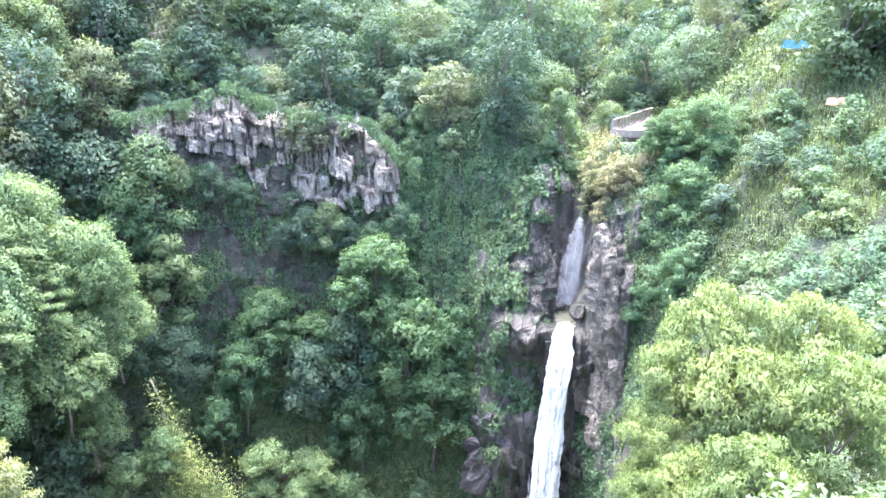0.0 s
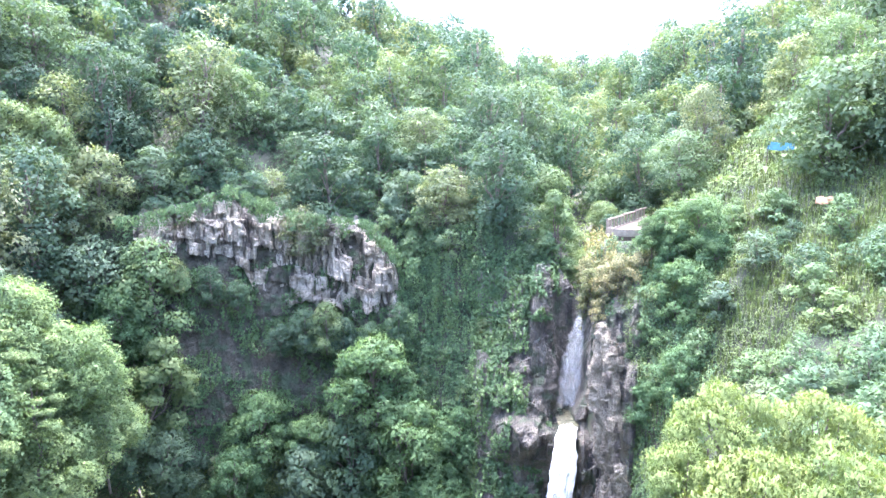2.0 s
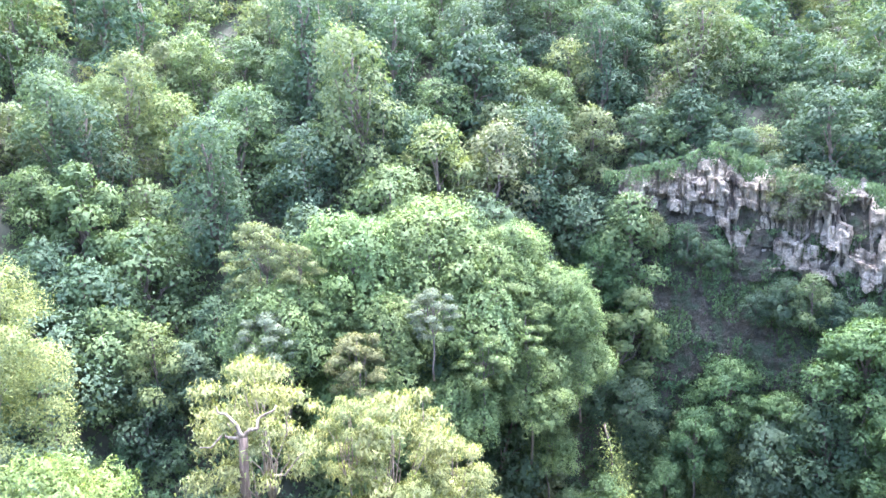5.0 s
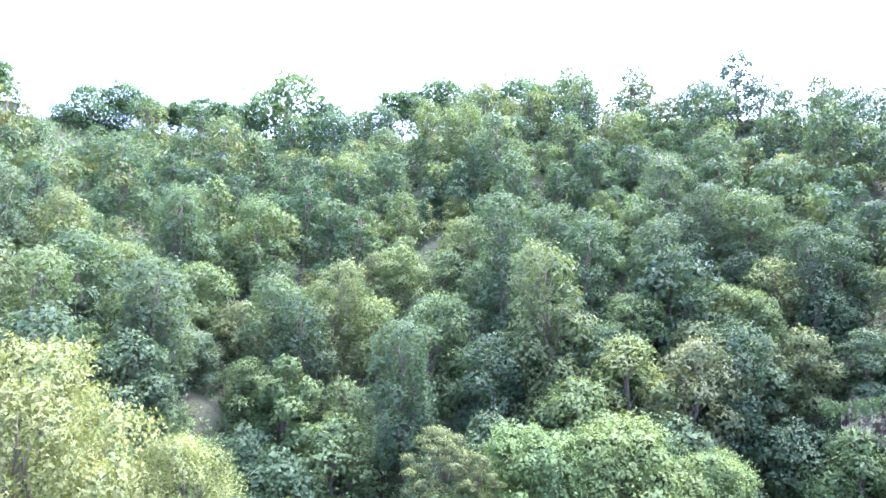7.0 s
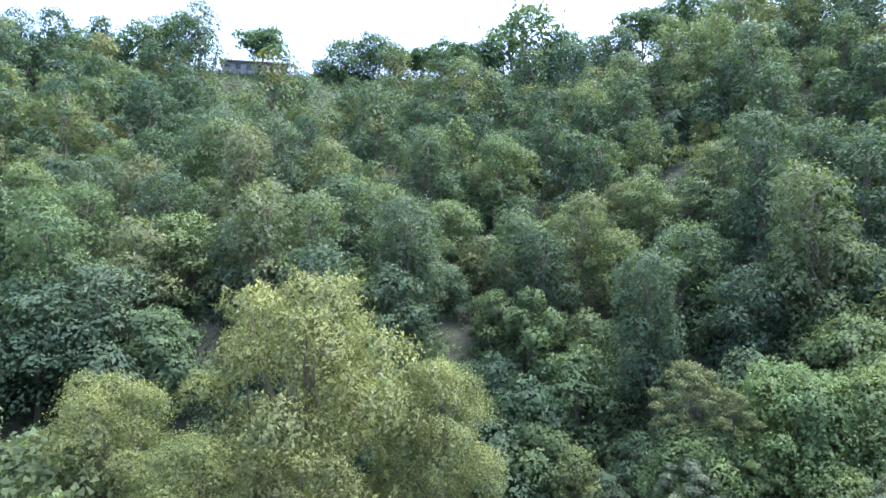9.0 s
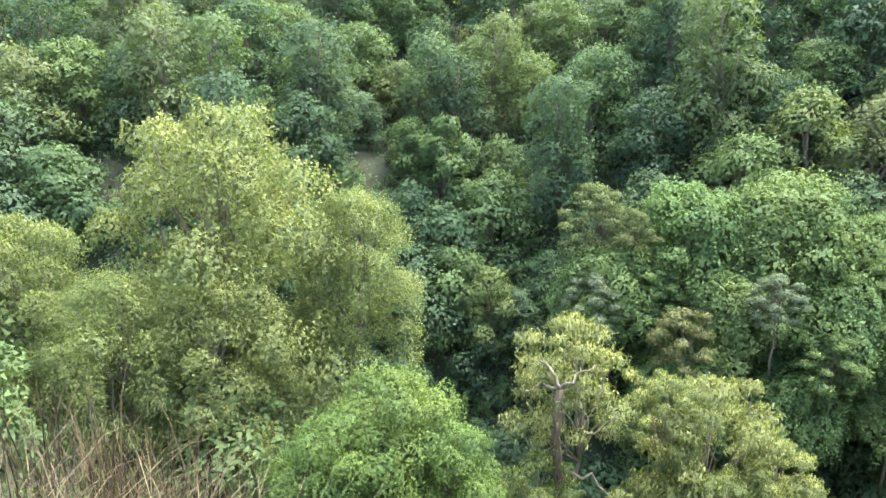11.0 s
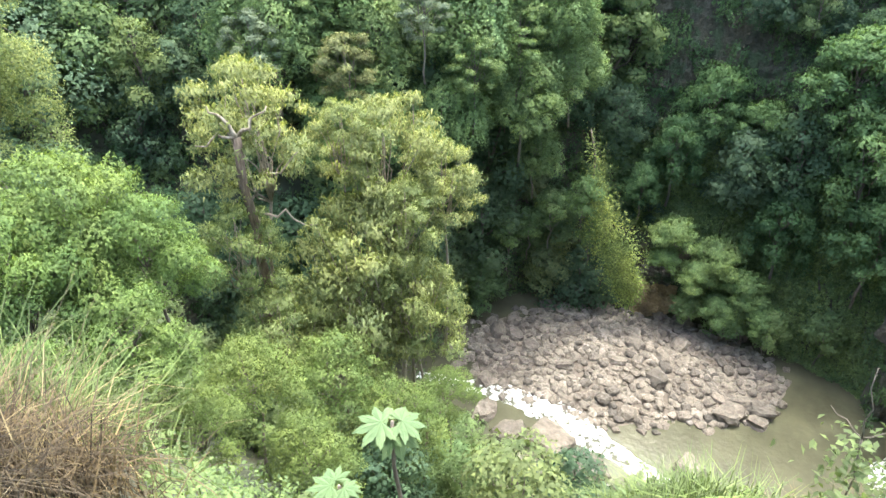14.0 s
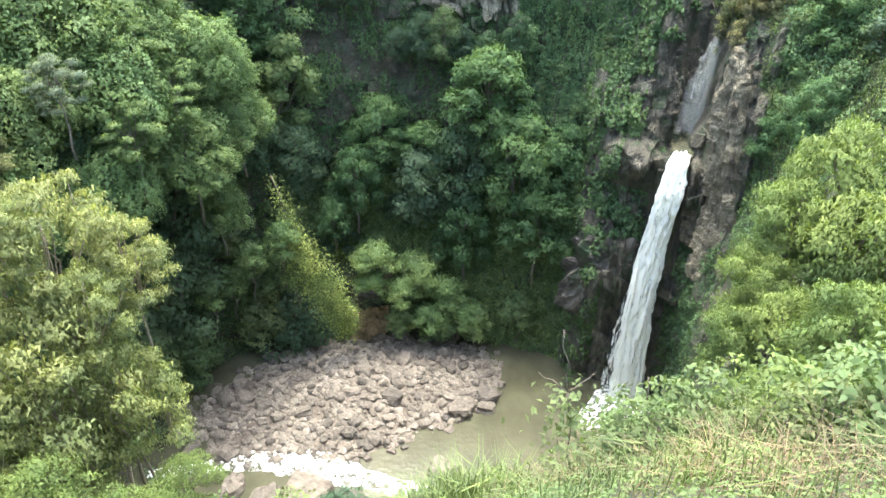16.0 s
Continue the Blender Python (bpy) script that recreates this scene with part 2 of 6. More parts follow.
def plain_material(name, colour, rough=0.7, scale=3.0, vary=0.35):
    m, nodes, links, bsdf = material(name)
    n = noise_node(nodes, links, scale, 6.0)
    c = ramp(nodes, [(0.3, tuple(v * (1 - vary) for v in colour)), (0.7, tuple(min(1, v * (1 + vary * 0.4)) for v in colour))])
    links.new(n.outputs[0], c.inputs[0])
    links.new(c.outputs[0], bsdf.inputs["Base Color"])
    bsdf.inputs["Roughness"].default_value = rough
    return m


CONCRETE = plain_material("pale_concrete", (0.24, 0.2, 0.14), 0.85)
DIRT = plain_material("bare_dirt", (0.09, 0.066, 0.042), 0.95, 0.8, 0.6)
TARP = plain_material("blue_tarp", (0.014, 0.05, 0.072), 0.9)
TARP.node_tree.nodes["Principled BSDF"].inputs["Specular IOR Level"].default_value = 0.05
CREAM_WALL = plain_material("grey_wall", (0.35, 0.34, 0.33), 0.9, 1.0)
ROOF = plain_material("roof_sheet", (0.2, 0.17, 0.15), 0.8, 1.0)
PANE = plain_material("dark_glass", (0.05, 0.06, 0.07), 0.15, 1.0)
ORANGE = plain_material("orange_tarp", (0.3, 0.15, 0.08), 0.8)

# ---- helpers for meshes ----


def mesh_from(name, verts, faces, mat, smooth=False):
    me = bpy.data.meshes.new(name)
    me.from_pydata([tuple(v) for v in verts], [], [tuple(f) for f in faces])
    me.materials.append(mat)
    if smooth:
        me.polygons.foreach_set("use_smooth", [True] * len(me.polygons))
    me.update()
    return me


def quads_mesh(name, verts, mat, soft=None):
    """A mesh of loose leaves from an array (n, corners, 3), shaded by the rounding of the crown if given."""
    n, k = verts.shape[:2]
    me = bpy.data.meshes.new(name)
    me.vertices.add(n * k)
    me.vertices.foreach_set("co", np.ascontiguousarray(verts, dtype=np.float32).ravel())
    me.loops.add(n * k)
    me.loops.foreach_set("vertex_index", np.arange(n * k, dtype=np.int32))
    me.polygons.add(n)
    me.polygons.foreach_set("loop_start", np.arange(0, n * k, k, dtype=np.int32))
    me.polygons.foreach_set("loop_total", np.full(n, k, dtype=np.int32))
    me.materials.append(mat)
    if soft is not None:
        me.polygons.foreach_set("use_smooth", [True] * n)
        way = me.attributes.new("custom_normal", "FLOAT_VECTOR", "POINT")
        way.data.foreach_set("vector", np.repeat(np.asarray(soft, dtype=np.float32), k, axis=0).ravel())
    me.update(calc_edges=True)
    return me


def part(name, me, parent=None, label=""):
    ob = new(name, me)
    if parent:
        ob.parent = parent
    if label:
        ob["label"] = label
    return ob


def thing(name, label, category, group="", kind="", at=None):
    ob = new(name)
    ob.empty_display_size = 0.3
    if at is not None:
        ob.matrix_world = at
    return tagged(ob, label, category, group, kind)


def unit(v):
    return v / (np.linalg.norm(v, axis=-1, keepdims=True) + 1e-9)


def leaves(rng, centres, normals, length, width=0.45, droop=0.3, fold=0.12, corners=4):
    """Pointed folded leaves: (n, corners, 3)."""
    n = len(centres)
    way = unit(np.cross(normals, rng.normal(size=(n, 3))) + np.array([0, 0, -droop]) * rng.random((n, 1)) * 2)
    side = unit(np.cross(normals, way))
    up = unit(np.cross(way, side))
    ln = (length * rng.uniform(0.65, 1.3, n))[:, None]
    w = ln * width * rng.uniform(0.8, 1.2, (n, 1))
    if corners == 3:
        back = centres - way * ln * 0.4
        return np.stack([back - side * w * 0.5, centres + way * ln * 0.6, back + side * w * 0.5], 1)
    mid = centres - way * ln * 0.06 + up * ln * fold
    return np.stack([centres - way * ln * 0.5, mid - side * w * 0.5, centres + way * ln * 0.5, mid + side * w * 0.5], 1)


def tubes(branches, sides=6):
    """Tapered limbs. Each branch is a list of (point, radius)."""
    verts, faces = [], []
    for br in branches:
        pts = np.array([p for p, _ in br], float)
        base = len(verts)
        for i, (p, r) in enumerate(br):
            d = unit(pts[min(i + 1, len(pts) - 1)] - pts[max(i - 1, 0)])
            a = unit(np.cross(d, [0.3, 0.9, 0.2] if abs(d[2]) > 0.8 else [0, 0, 1]))
            b = np.cross(d, a)
            for k in range(sides):
                ang = 2 * math.pi * k / sides
                verts.append(pts[i] + r * (math.cos(ang) * a + math.sin(ang) * b))
        for i in range(len(br) - 1):
            for k in range(sides):
                q, s = base + i * sides + k, base + i * sides + (k + 1) % sides
                faces.append((q, s, s + sides, q + sides))
        faces.append(tuple(base + (len(br) - 1) * sides + k for k in range(sides)))
        faces.append(tuple(base + k for k in reversed(range(sides))))
    return verts, faces


def bent(rng, a, b, ra, rb, n=4, sway=0.08):
    a, b = np.array(a, float), np.array(b, float)
    size = np.linalg.norm(b - a)
    out = []
    for i in range(n + 1):
        f = i / n
        off = rng.normal(size=3) * sway * size * math.sin(math.pi * f)
        out.append((a + (b - a) * f + off, ra + (rb - ra) * f))
    return out


def tree_shape(seed, height, spread, lobes, n_leaf, leaf, low=0.3, flat=0.75, droop=0.3, width=0.55, lump=(0.26, 0.42), deep=0.8, sides=5, ragged=0.16, skirt=0.6, corners=4, gentle=0.5, fill=0.12):
    """Trunk with limbs, and a crown of leaves set on the shells of uneven, overlapping lobes."""
    rng = np.random.default_rng(seed)
    lobe_c, lobe_r = [], []
    for i in range(lobes):
        h = low + (0.9 - low) * (1 - (i + rng.uniform(0, 0.6)) / lobes) if i else 0.88
        r = spread * rng.uniform(*lump)
        wide = math.sqrt(max(0.04, 1 - ((h - low) / (1.02 - low)) ** 2.2)) * min(1.0, skirt + (h - low) * 1.8)
        reach = max(0.0, spread * wide - r * 0.8) * (0.35 + 0.65 * math.sqrt(rng.random())) if i else 0.0
        ang = i * 2.4 + rng.uniform(-0.5, 0.5)
        lobe_c.append((math.cos(ang) * reach, math.sin(ang) * reach, h * height - r * flat * 0.3))
        lobe_r.append(r)
    lobe_c, lobe_r = np.array(lobe_c), np.array(lobe_r)
    m = n_leaf * 2
    pick = rng.choice(lobes, m, p=lobe_r ** 2 / (lobe_r ** 2).sum())
    d = unit(rng.normal(size=(m, 3)) + np.array([0, 0, 0.45]))
    d = d[np.argsort(pick)]
    pick = np.sort(pick)
    bump = sum(np.sin(d @ rng.normal(size=3) * k + pick * 1.7 + k) for k in (4.0, 6.0, 9.0))
    rad = lobe_r[pick] * (1 + ragged * 0.5 * bump) * (1 - 0.3 * rng.random(m) ** 2.5 + rng.normal(size=m) * 0.04)
    inner = rng.random(m) < fill
    rad = np.where(inner, rad * 0.74, rad)
    cs = lobe_c[pick] + d * rad[:, None] * np.array([1, 1, flat])
    keep = d[:, 2] > -0.55
    for k in range(lobes):
        inside = np.linalg.norm((cs - lobe_c[k]) / np.array([1, 1, flat]), axis=1) < lobe_r[k] * 0.7
        keep &= ~(inside & (pick != k))
    where = np.flatnonzero(keep)
    where = rng.permutation(where)[:n_leaf]
    cs, d, inner = cs[where], d[where], inner[where]
    ns = unit(d * 0.9 + np.array([0, 0, 0.55]) + rng.normal(size=cs.shape) * 0.5)
    crown = leaves(rng, cs, ns, np.where(inner, leaf * 1.5, leaf), width, droop, corners=corners)
    soft = unit(d * gentle + np.array([0, 0, 0.4 * gentle]) + ns * (1.2 - gentle))
    rt = max(0.03, height * 0.018)
    stem = bent(rng, (0, 0, -deep), (rng.uniform(-0.3, 0.3), rng.uniform(-0.3, 0.3), height * 0.8), rt * 1.25, rt * 0.35, 6, 0.02)
    limbs = [stem]
    for c, r in zip(lobe_c[:12 if sides > 3 else 5], lobe_r):
        j = min(5, max(1, int((c[2] + deep) / (height + deep) * 6 - 0.8)))
        limbs.append(bent(rng, stem[j][0], c + np.array([0, 0, -0.1]), rt * 0.5, rt * 0.12, 4, 0.07))
    v, f = tubes(limbs, sides)
    return np.array(v), f, crown, soft


def tree_meshes(name, mat, *shape, bark=None, **more):
    v, f, crown, soft = tree_shape(*shape, **more)
    return mesh_from(name + "_trunk", v, f, bark or BARK, True), quads_mesh(name + "_crown", crown, mat, soft), shape[1], shape[2]


def plant_tree(name, meshes, m, label, category="tree", group=""):
    root = thing(name, label, category, group, at=m)
    part("trunk", meshes[0], root)
    part("crown", meshes[1], root)
    return root


# ---- the lie of the land: contour lines round the viewpoint, by bearing ----
BEARING = [-180, -130, -105, -90, -75, -62, -50, -38, -28, -18, -8, 0, 5, 9, 11, 13.5, 17, 22, 28, 35, 50, 90, 130, 180]
SLOPE_3 = [-1.7, -1.9, -2.2, -2.7, -3.4, -4.6, -5.2, -5.3, -5.2, -5.0, -4.7, -4.5, -4.3, -4.2, -4.1, -4.0, -3.9, -3.8, -3.7, -3.4, -2.4, -1.8, -1.7, -1.7]
SLOPE_7 = [-1.5, -2, -4, -5.2, -6.6, -9.6, -11.4, -11.6, -11.2, -10.4, -9.4, -8.8, -8.3, -7.8, -7.5, -7.2, -6.7, -6.2, -5.8, -5.2, -3.5, -2, -1.6, -1.5]
SLOPE_14 = [-1, -3, -8, -11, -14, -18.5, -22, -22.5, -22, -21.5, -20.5, -19.5, -18.5, -17.5, -17, -16, -14.5, -12.5, -11, -9.5, -6, -2, -1.2, -1]
SLOPE_24 = [0, -3, -10, -16, -21, -27, -33, -36, -37, -37, -37, -36, -35, -33, -31, -29, -26, -20, -15, -12, -8, -1, 0, 0]
BANK_D = [36, 36, 40, 38, 36, 36, 36, 36, 36, 36, 36, 36, 38, 41, 42, 42, 38, 34, 34, 34, 34, 36, 36, 36]
BANK_Z = [2, -2, -32, -34, -39, -44, -47, -47.6, -47.6, -47.6, -47.6, -47.6, -47.6, -47.6, -47.6, -46, -36, -25, -15, -12.5, -8, 0, 2, 2]
FOOT_D = [44, 44, 44, 46, 44, 44, 47, 53, 59, 60, 58, 56.5, 55, 54.6, 54.6, 53, 42, 38, 38, 38, 44, 44, 44, 44]
FOOT_Z = [4, 0, -31, -30, -37, -45, -48, -48.4, -48.2, -48.2, -48.3, -48.3, -48.3, -48.3, -48.3, -47, -34, -24, -14, -12, -7, 1, 4, 4]
BENCH_D = [50, 50, 51, 49.5, 52, 52, 50, 55, 62, 66, 64, 60, 57, 56, 55.6, 54.3, 50, 46, 46, 45, 50, 50, 50, 50]
BENCH_Z = [5, 2, -20, -22, -24, -28, -31, -31, -31, -30, -32, -30, -27, -24, -23.3, -26, -22, -17, -12, -9.5, -5, 2, 5, 5]
CLIFF_D = [56, 56, 56, 51.5, 60, 60, 56, 57.5, 68, 71, 69, 64, 61, 60.5, 60.5, 55.3, 54, 53, 54, 55, 56, 56, 56, 56]
CLIFF_Z = [6, 3, -14, -12, -16, -18, -17, -13, -16, -14.5, -17, -20, -18, -23, -22.8, -14, -12, -11, -7, -5, -3, 3, 6, 6]
RIM_D = [66, 66, 62, 58, 68, 68, 66, 68, 72, 73, 71.5, 68, 66, 63, 62, 62, 62, 66, 66, 66, 66, 66, 66, 66]
RIM_Z = [7, 5, -8, -6, -8, -10, -8, -4, -5.5, -6, -9, -8, -8, -11, -13.8, -8.8, -8.4, -4.5, -1, 1, 2, 5, 7, 7]
UPPER_D = [95, 95, 95, 95, 95, 95, 93, 92, 95, 98, 95, 95, 95, 95, 95, 85, 82, 85, 85, 85, 90, 95, 95, 95]
UPPER_Z = [10, 10, 10, 10, 9, 9, 11, 15, 15, 11, 4, 1, -2, -6, -8, -8.6, -7.4, 0, 4, 9, 9, 9, 10, 10]
RIDGE_D = [140, 140, 140, 140, 142, 140, 128, 118, 120, 130, 145, 170, 200, 210, 210, 200, 180, 160, 140, 130, 140, 140, 140, 140]
RIDGE_Z = [25, 27, 31.5, 34, 34, 33.5, 35, 32, 32, 29, 25, 20.5, 16.5, 15, 16, 17, 18, 18, 18, 18, 20, 22, 24, 25]


def curve(values, b):
    """The line through the values at the bearings."""
    return np.interp(b, BEARING, values)


def profile(b):
    """Distances and heights along one bearing, from underfoot to the horizon."""
    d = [np.zeros_like(b), 3 + 0 * b, 7 + 0 * b, 14 + 0 * b, 24 + 0 * b]
    z = [-1.65 + 0 * b, curve(SLOPE_3, b), curve(SLOPE_7, b), curve(SLOPE_14, b), curve(SLOPE_24, b)]
    for dd, zz in ((BANK_D, BANK_Z), (FOOT_D, FOOT_Z), (BENCH_D, BENCH_Z), (CLIFF_D, CLIFF_Z), (RIM_D, RIM_Z), (UPPER_D, UPPER_Z), (RIDGE_D, RIDGE_Z)):
        d.append(curve(dd, b))
        z.append(curve(zz, b))
    d += [400 + 0 * b, 3500 + 0 * b]
    z += [z[-1] - 12, 0 * b - 60]
    return np.array(d), np.array(z) + EYE


def build_ground():
    fine = np.arange(-112, 44, 0.6)
    around = np.concatenate([np.arange(-180, -112, 4.0), fine, np.arange(44, 180, 4.0)])
    steps = [3, 4, 6, 7, 8, 9, 12, 14, 12, 16, 20, 6, 4]
    d, z = profile(around)
    rows_d, rows_z = [], []
    for i, n in enumerate(steps):
        for k in range(n):
            f = k / n
            rows_d.append(d[i] * (1 - f) + d[i + 1] * f)
            rows_z.append(z[i] * (1 - f) + z[i + 1] * f)
    rows_d.append(d[-1])
    rows_z.append(z[-1])
    rd, rz = np.array(rows_d), np.array(rows_z)
    nr, nc = rd.shape
    verts = []
    for i in range(nr):
        for j in range(nc):
            b = radians(around[j])
            p = Vector((rd[i, j] * math.sin(b), rd[i, j] * math.cos(b), rz[i, j]))
            amp = min(1.0, max(0.0, (rd[i, j] - 2) / 20)) * (0.35 if rz[i, j] < 1.0 else 1.0) * (0.12 if 12.6 < around[j] < 18 and 60 < rd[i, j] < 77 else 1.0)
            q = noise.noise_vector(p * 0.12) * 1.3 + noise.noise_vector(p * 0.45) * 0.5
            verts.append(p + Vector((q.x, q.y, q.z * 0.6)) * amp)
    faces = []
    for i in range(nr - 1):
        for j in range(nc):
            k = (j + 1) % nc
            faces.append((i * nc + j, i * nc + k, (i + 1) * nc + k, (i + 1) * nc + j))
    ob = new("ground", mesh_from("ground", verts, faces, GROUND, True))
    tagged(ob, "steep green gorge sides of soil and bare rock", "ground", kind="structure")
    return BVHTree.FromPolygons(verts, faces)


LAND = build_ground()


def ground_z(bearing, dist):
    b = radians(bearing)
    return LAND.ray_cast(Vector((dist * math.sin(b), dist * math.cos(b), 400)), Vector((0, 0, -1)))[0].z


def spot(bearing, dist, lift=0.0):
    """The place on the ground at a bearing and distance from the viewpoint."""
    b = radians(bearing)
    return Vector((dist * math.sin(b), dist * math.cos(b), ground_z(bearing, dist) + lift))


def aloft(bearing, dist, elevation):
    """The place at a bearing, distance and angle above the viewpoint's horizon."""
    b = radians(bearing)
    return Vector((dist * math.sin(b), dist * math.cos(b), EYE + dist * math.tan(radians(elevation))))


FINE = np.arange(-180, 180.01, 0.25)
FINE_D, FINE_Z = profile(FINE)


def slope_point(bearing, first, last, f):
    """A place on the land, a share f of the way up from one contour line to another."""
    k = int(round(((bearing + 180) % 360) * 4))
    ds, zs = FINE_D[first:last + 1, k].tolist(), FINE_Z[first:last + 1, k].tolist()
    steps = [math.hypot(ds[i + 1] - ds[i], zs[i + 1] - zs[i]) for i in range(last - first)]
    length = sum(steps)
    want, i = f * length, 0
    while i < len(steps) - 1 and want > steps[i]:
        want -= steps[i]
        i += 1
    g = min(1.0, want / max(steps[i], 1e-6))
    dd, zz = ds[i] + (ds[i + 1] - ds[i]) * g, zs[i] + (zs[i + 1] - zs[i]) * g
    b = radians(bearing)
    p, n, _, _ = LAND.find_nearest(Vector((dd * math.sin(b), dd * math.cos(b), zz)))
    return p, n, dd, length

# ---- cliffs and rocks ----


def cliff_face():
    """The bare band of layered rock under the rim: grooved above, bedded below."""
    top_b, top_e = [-24, -23.3, -19.8, -18, -15.2, -13, -11.1, -7.8, -5.7, -4, -3.0], [-6.4, -5.2, -4.6, -3.9, -5.2, -5.6, -6.2, -6.2, -7.8, -9.6, -12.5]
    low_b, low_e = [-24, -23.3, -21.4, -18.4, -16.2, -15.5, -15.2, -13.7, -11.4, -10, -8.5, -7.3, -5.3, -3.0], [-7.6, -8.3, -8.7, -9.4, -10.4, -11.6, -14.2, -14.3, -13.4, -13.4, -14.0, -15.1, -14.3, -14.6]
    nu, nv = 330, 130
    verts, faces = [], []
    for i in range(nu + 1):
        b = -24 + 21.0 * i / nu
        d0 = np.interp(b, BEARING, CLIFF_D) - 1.1
        for j in range(nv + 1):
            f = j / nv
            rag = noise.noise(Vector((b * 1.1, 0, 4 if f > 0.5 else 1))) * 1.0 + noise.noise(Vector((b * 2.6, 0, 4 if f > 0.5 else 1))) * 0.3
            e = np.interp(b, low_b, low_e) * (1 - f) + np.interp(b, top_b, top_e) * f + rag * (abs(f - 0.5) * 2) ** 3
            z = EYE + d0 * math.tan(radians(e))
            p = Vector((b * 1.2, 0, z))
            warp = noise.noise(Vector((b * 0.25, z * 0.1, 0))) * 1.3 + noise.noise(Vector((b * 0.9, z * 0.4, 2))) * 0.5
            out = 0.0
            for thick, size, wide, seed in ((2.3, 0.75, 0.55, 1.0), (1.1, 0.4, 1.2, 5.0), (0.5, 0.16, 2.6, 9.0)):
                layer = math.floor((z + 0.16 * b + warp * 0.6) / thick)
                along = b * wide + layer * 0.37 + noise.noise(Vector((b * 0.7, z * 0.5, seed))) * 0.25
                out += size * noise.cell(Vector((math.floor(along), layer, seed)))
                out -= size * 0.9 * max(0.0, 1 - min(along % 1.0, 1 - along % 1.0) * 9)
            high = min(1.0, max(0.0, (f - 0.3) * 3))
            groove = max(0.0, 0.22 - abs(noise.noise(Vector((b * 0.9 + warp * 0.25, 3, z * 0.07 + 4))))) / 0.22
            flute = noise.noise(Vector((b * 1.6, 3, z * 0.12))) * 0.35 * high
            rough = noise.fractal(Vector((b * 1.1, 0, z * 1.2)), 0.8, 2.2, 6) * 0.14
            bulge = noise.noise(Vector((b * 0.25, z * 0.25, 8))) * 0.7
            border = min(1.0, f * 12, min(i, nu - i) / nu * 20)
            over = min(1.0, (1 - f) * 9)
            out = out - groove * (0.2 + 0.5 * high) + flute + rough + bulge
            d = d0 + 2.0 * f - 0.2 - out * border * over + (1 - border) * 2.0 + (1 - over) * 2.4
            a = radians(b)
            verts.append((d * math.sin(a), d * math.cos(a), z))
    row = nv + 1
    for i in range(nu):
        for j in range(nv):
            a = i * row + j
            faces.append((a, a + row, a + row + 1, a + 1))
    ob = new("cliff_face", mesh_from("cliff_face", verts, faces, CLIFF_ROCK))
    tagged(ob, "pale grey-brown layered rock face with dark vertical stains", "cliff", kind="structure")


def falls_wall():
    """The jagged rock of the cleft on both sides of the falls."""
    nu, nv = 150, 300
    verts, faces = [], []

    def hump(b, e, cb, ce, wb, we, out):
        return out * math.exp(-((b - cb) / wb) ** 4 - ((e - ce) / we) ** 4)
    for i in range(nu + 1):
        b = 2.0 + 15.4 * i / nu
        a = radians(b)
        for j in range(nv + 1):
            e = -46 + 37.5 * j / nv
            t = radians(e)
            way = Vector((math.sin(a) * math.cos(t), math.cos(a) * math.cos(t), math.sin(t)))
            hit = LAND.ray_cast(Vector((0, 0, EYE)) + way * 36, way)[0]
            d = math.hypot(hit.x, hit.y) if hit else 75.0
            z = EYE + d * math.tan(t)
            p = Vector((d * math.sin(a), d * math.cos(a), z))
            out = hump(b, e, 7.7, -17.5, 1.5, 5.2, 2.4) + hump(b, e, 8.3, -11.8, 0.9, 2.8, 2.0) + hump(b, e, 6.6, -23.8, 2.4, 1.5, 2.2)
            out += hump(b, e, 4.0, -20.5, 2.4, 4, 1.2) + hump(b, e, 6.2, -35.5, 2.6, 5.6, 2.0) + hump(b, e, 12.6, -25.0, 0.8, 2.4, 1.0)
            flute = noise.ridged_multi_fractal(Vector((b * 0.75, 5, z * 0.12)), 0.9, 2.1, 5, 1.0, 2.0) * 0.55 - 0.5
            bed = math.floor(z / 1.3 + noise.noise(Vector((b * 0.4, 0, z * 0.2))) * 1.2)
            step = noise.cell(Vector((bed, b * 0.35 + bed * 0.3, 3))) * 0.4
            rough = noise.fractal(Vector((p.x, p.y, p.z * 0.45)) * 0.8, 0.7, 2.2, 6) * 0.4
            edge = min(1.0, min(i, nu - i) / 14, (nv - j) / 22, j / 14)
            slot = 0.35 if 9.4 < b < 12.5 and -21 < e else 1.0
            d += -(0.35 + out + (flute + step + rough) * slot) * edge + (1 - edge) * 1.2
            verts.append((d * math.sin(a), d * math.cos(a), EYE + d * math.tan(t)))
    row = nv + 1
    for i in range(nu):
        for j in range(nv):
            a = i * row + j
            faces.append((a, a + row, a + row + 1, a + 1))
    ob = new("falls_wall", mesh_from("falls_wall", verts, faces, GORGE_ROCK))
    tagged(ob, "dark brown jagged rock walls of the cleft round the falls", "rock wall", kind="structure")
    return BVHTree.FromPolygons([Vector(v) for v in verts], faces)


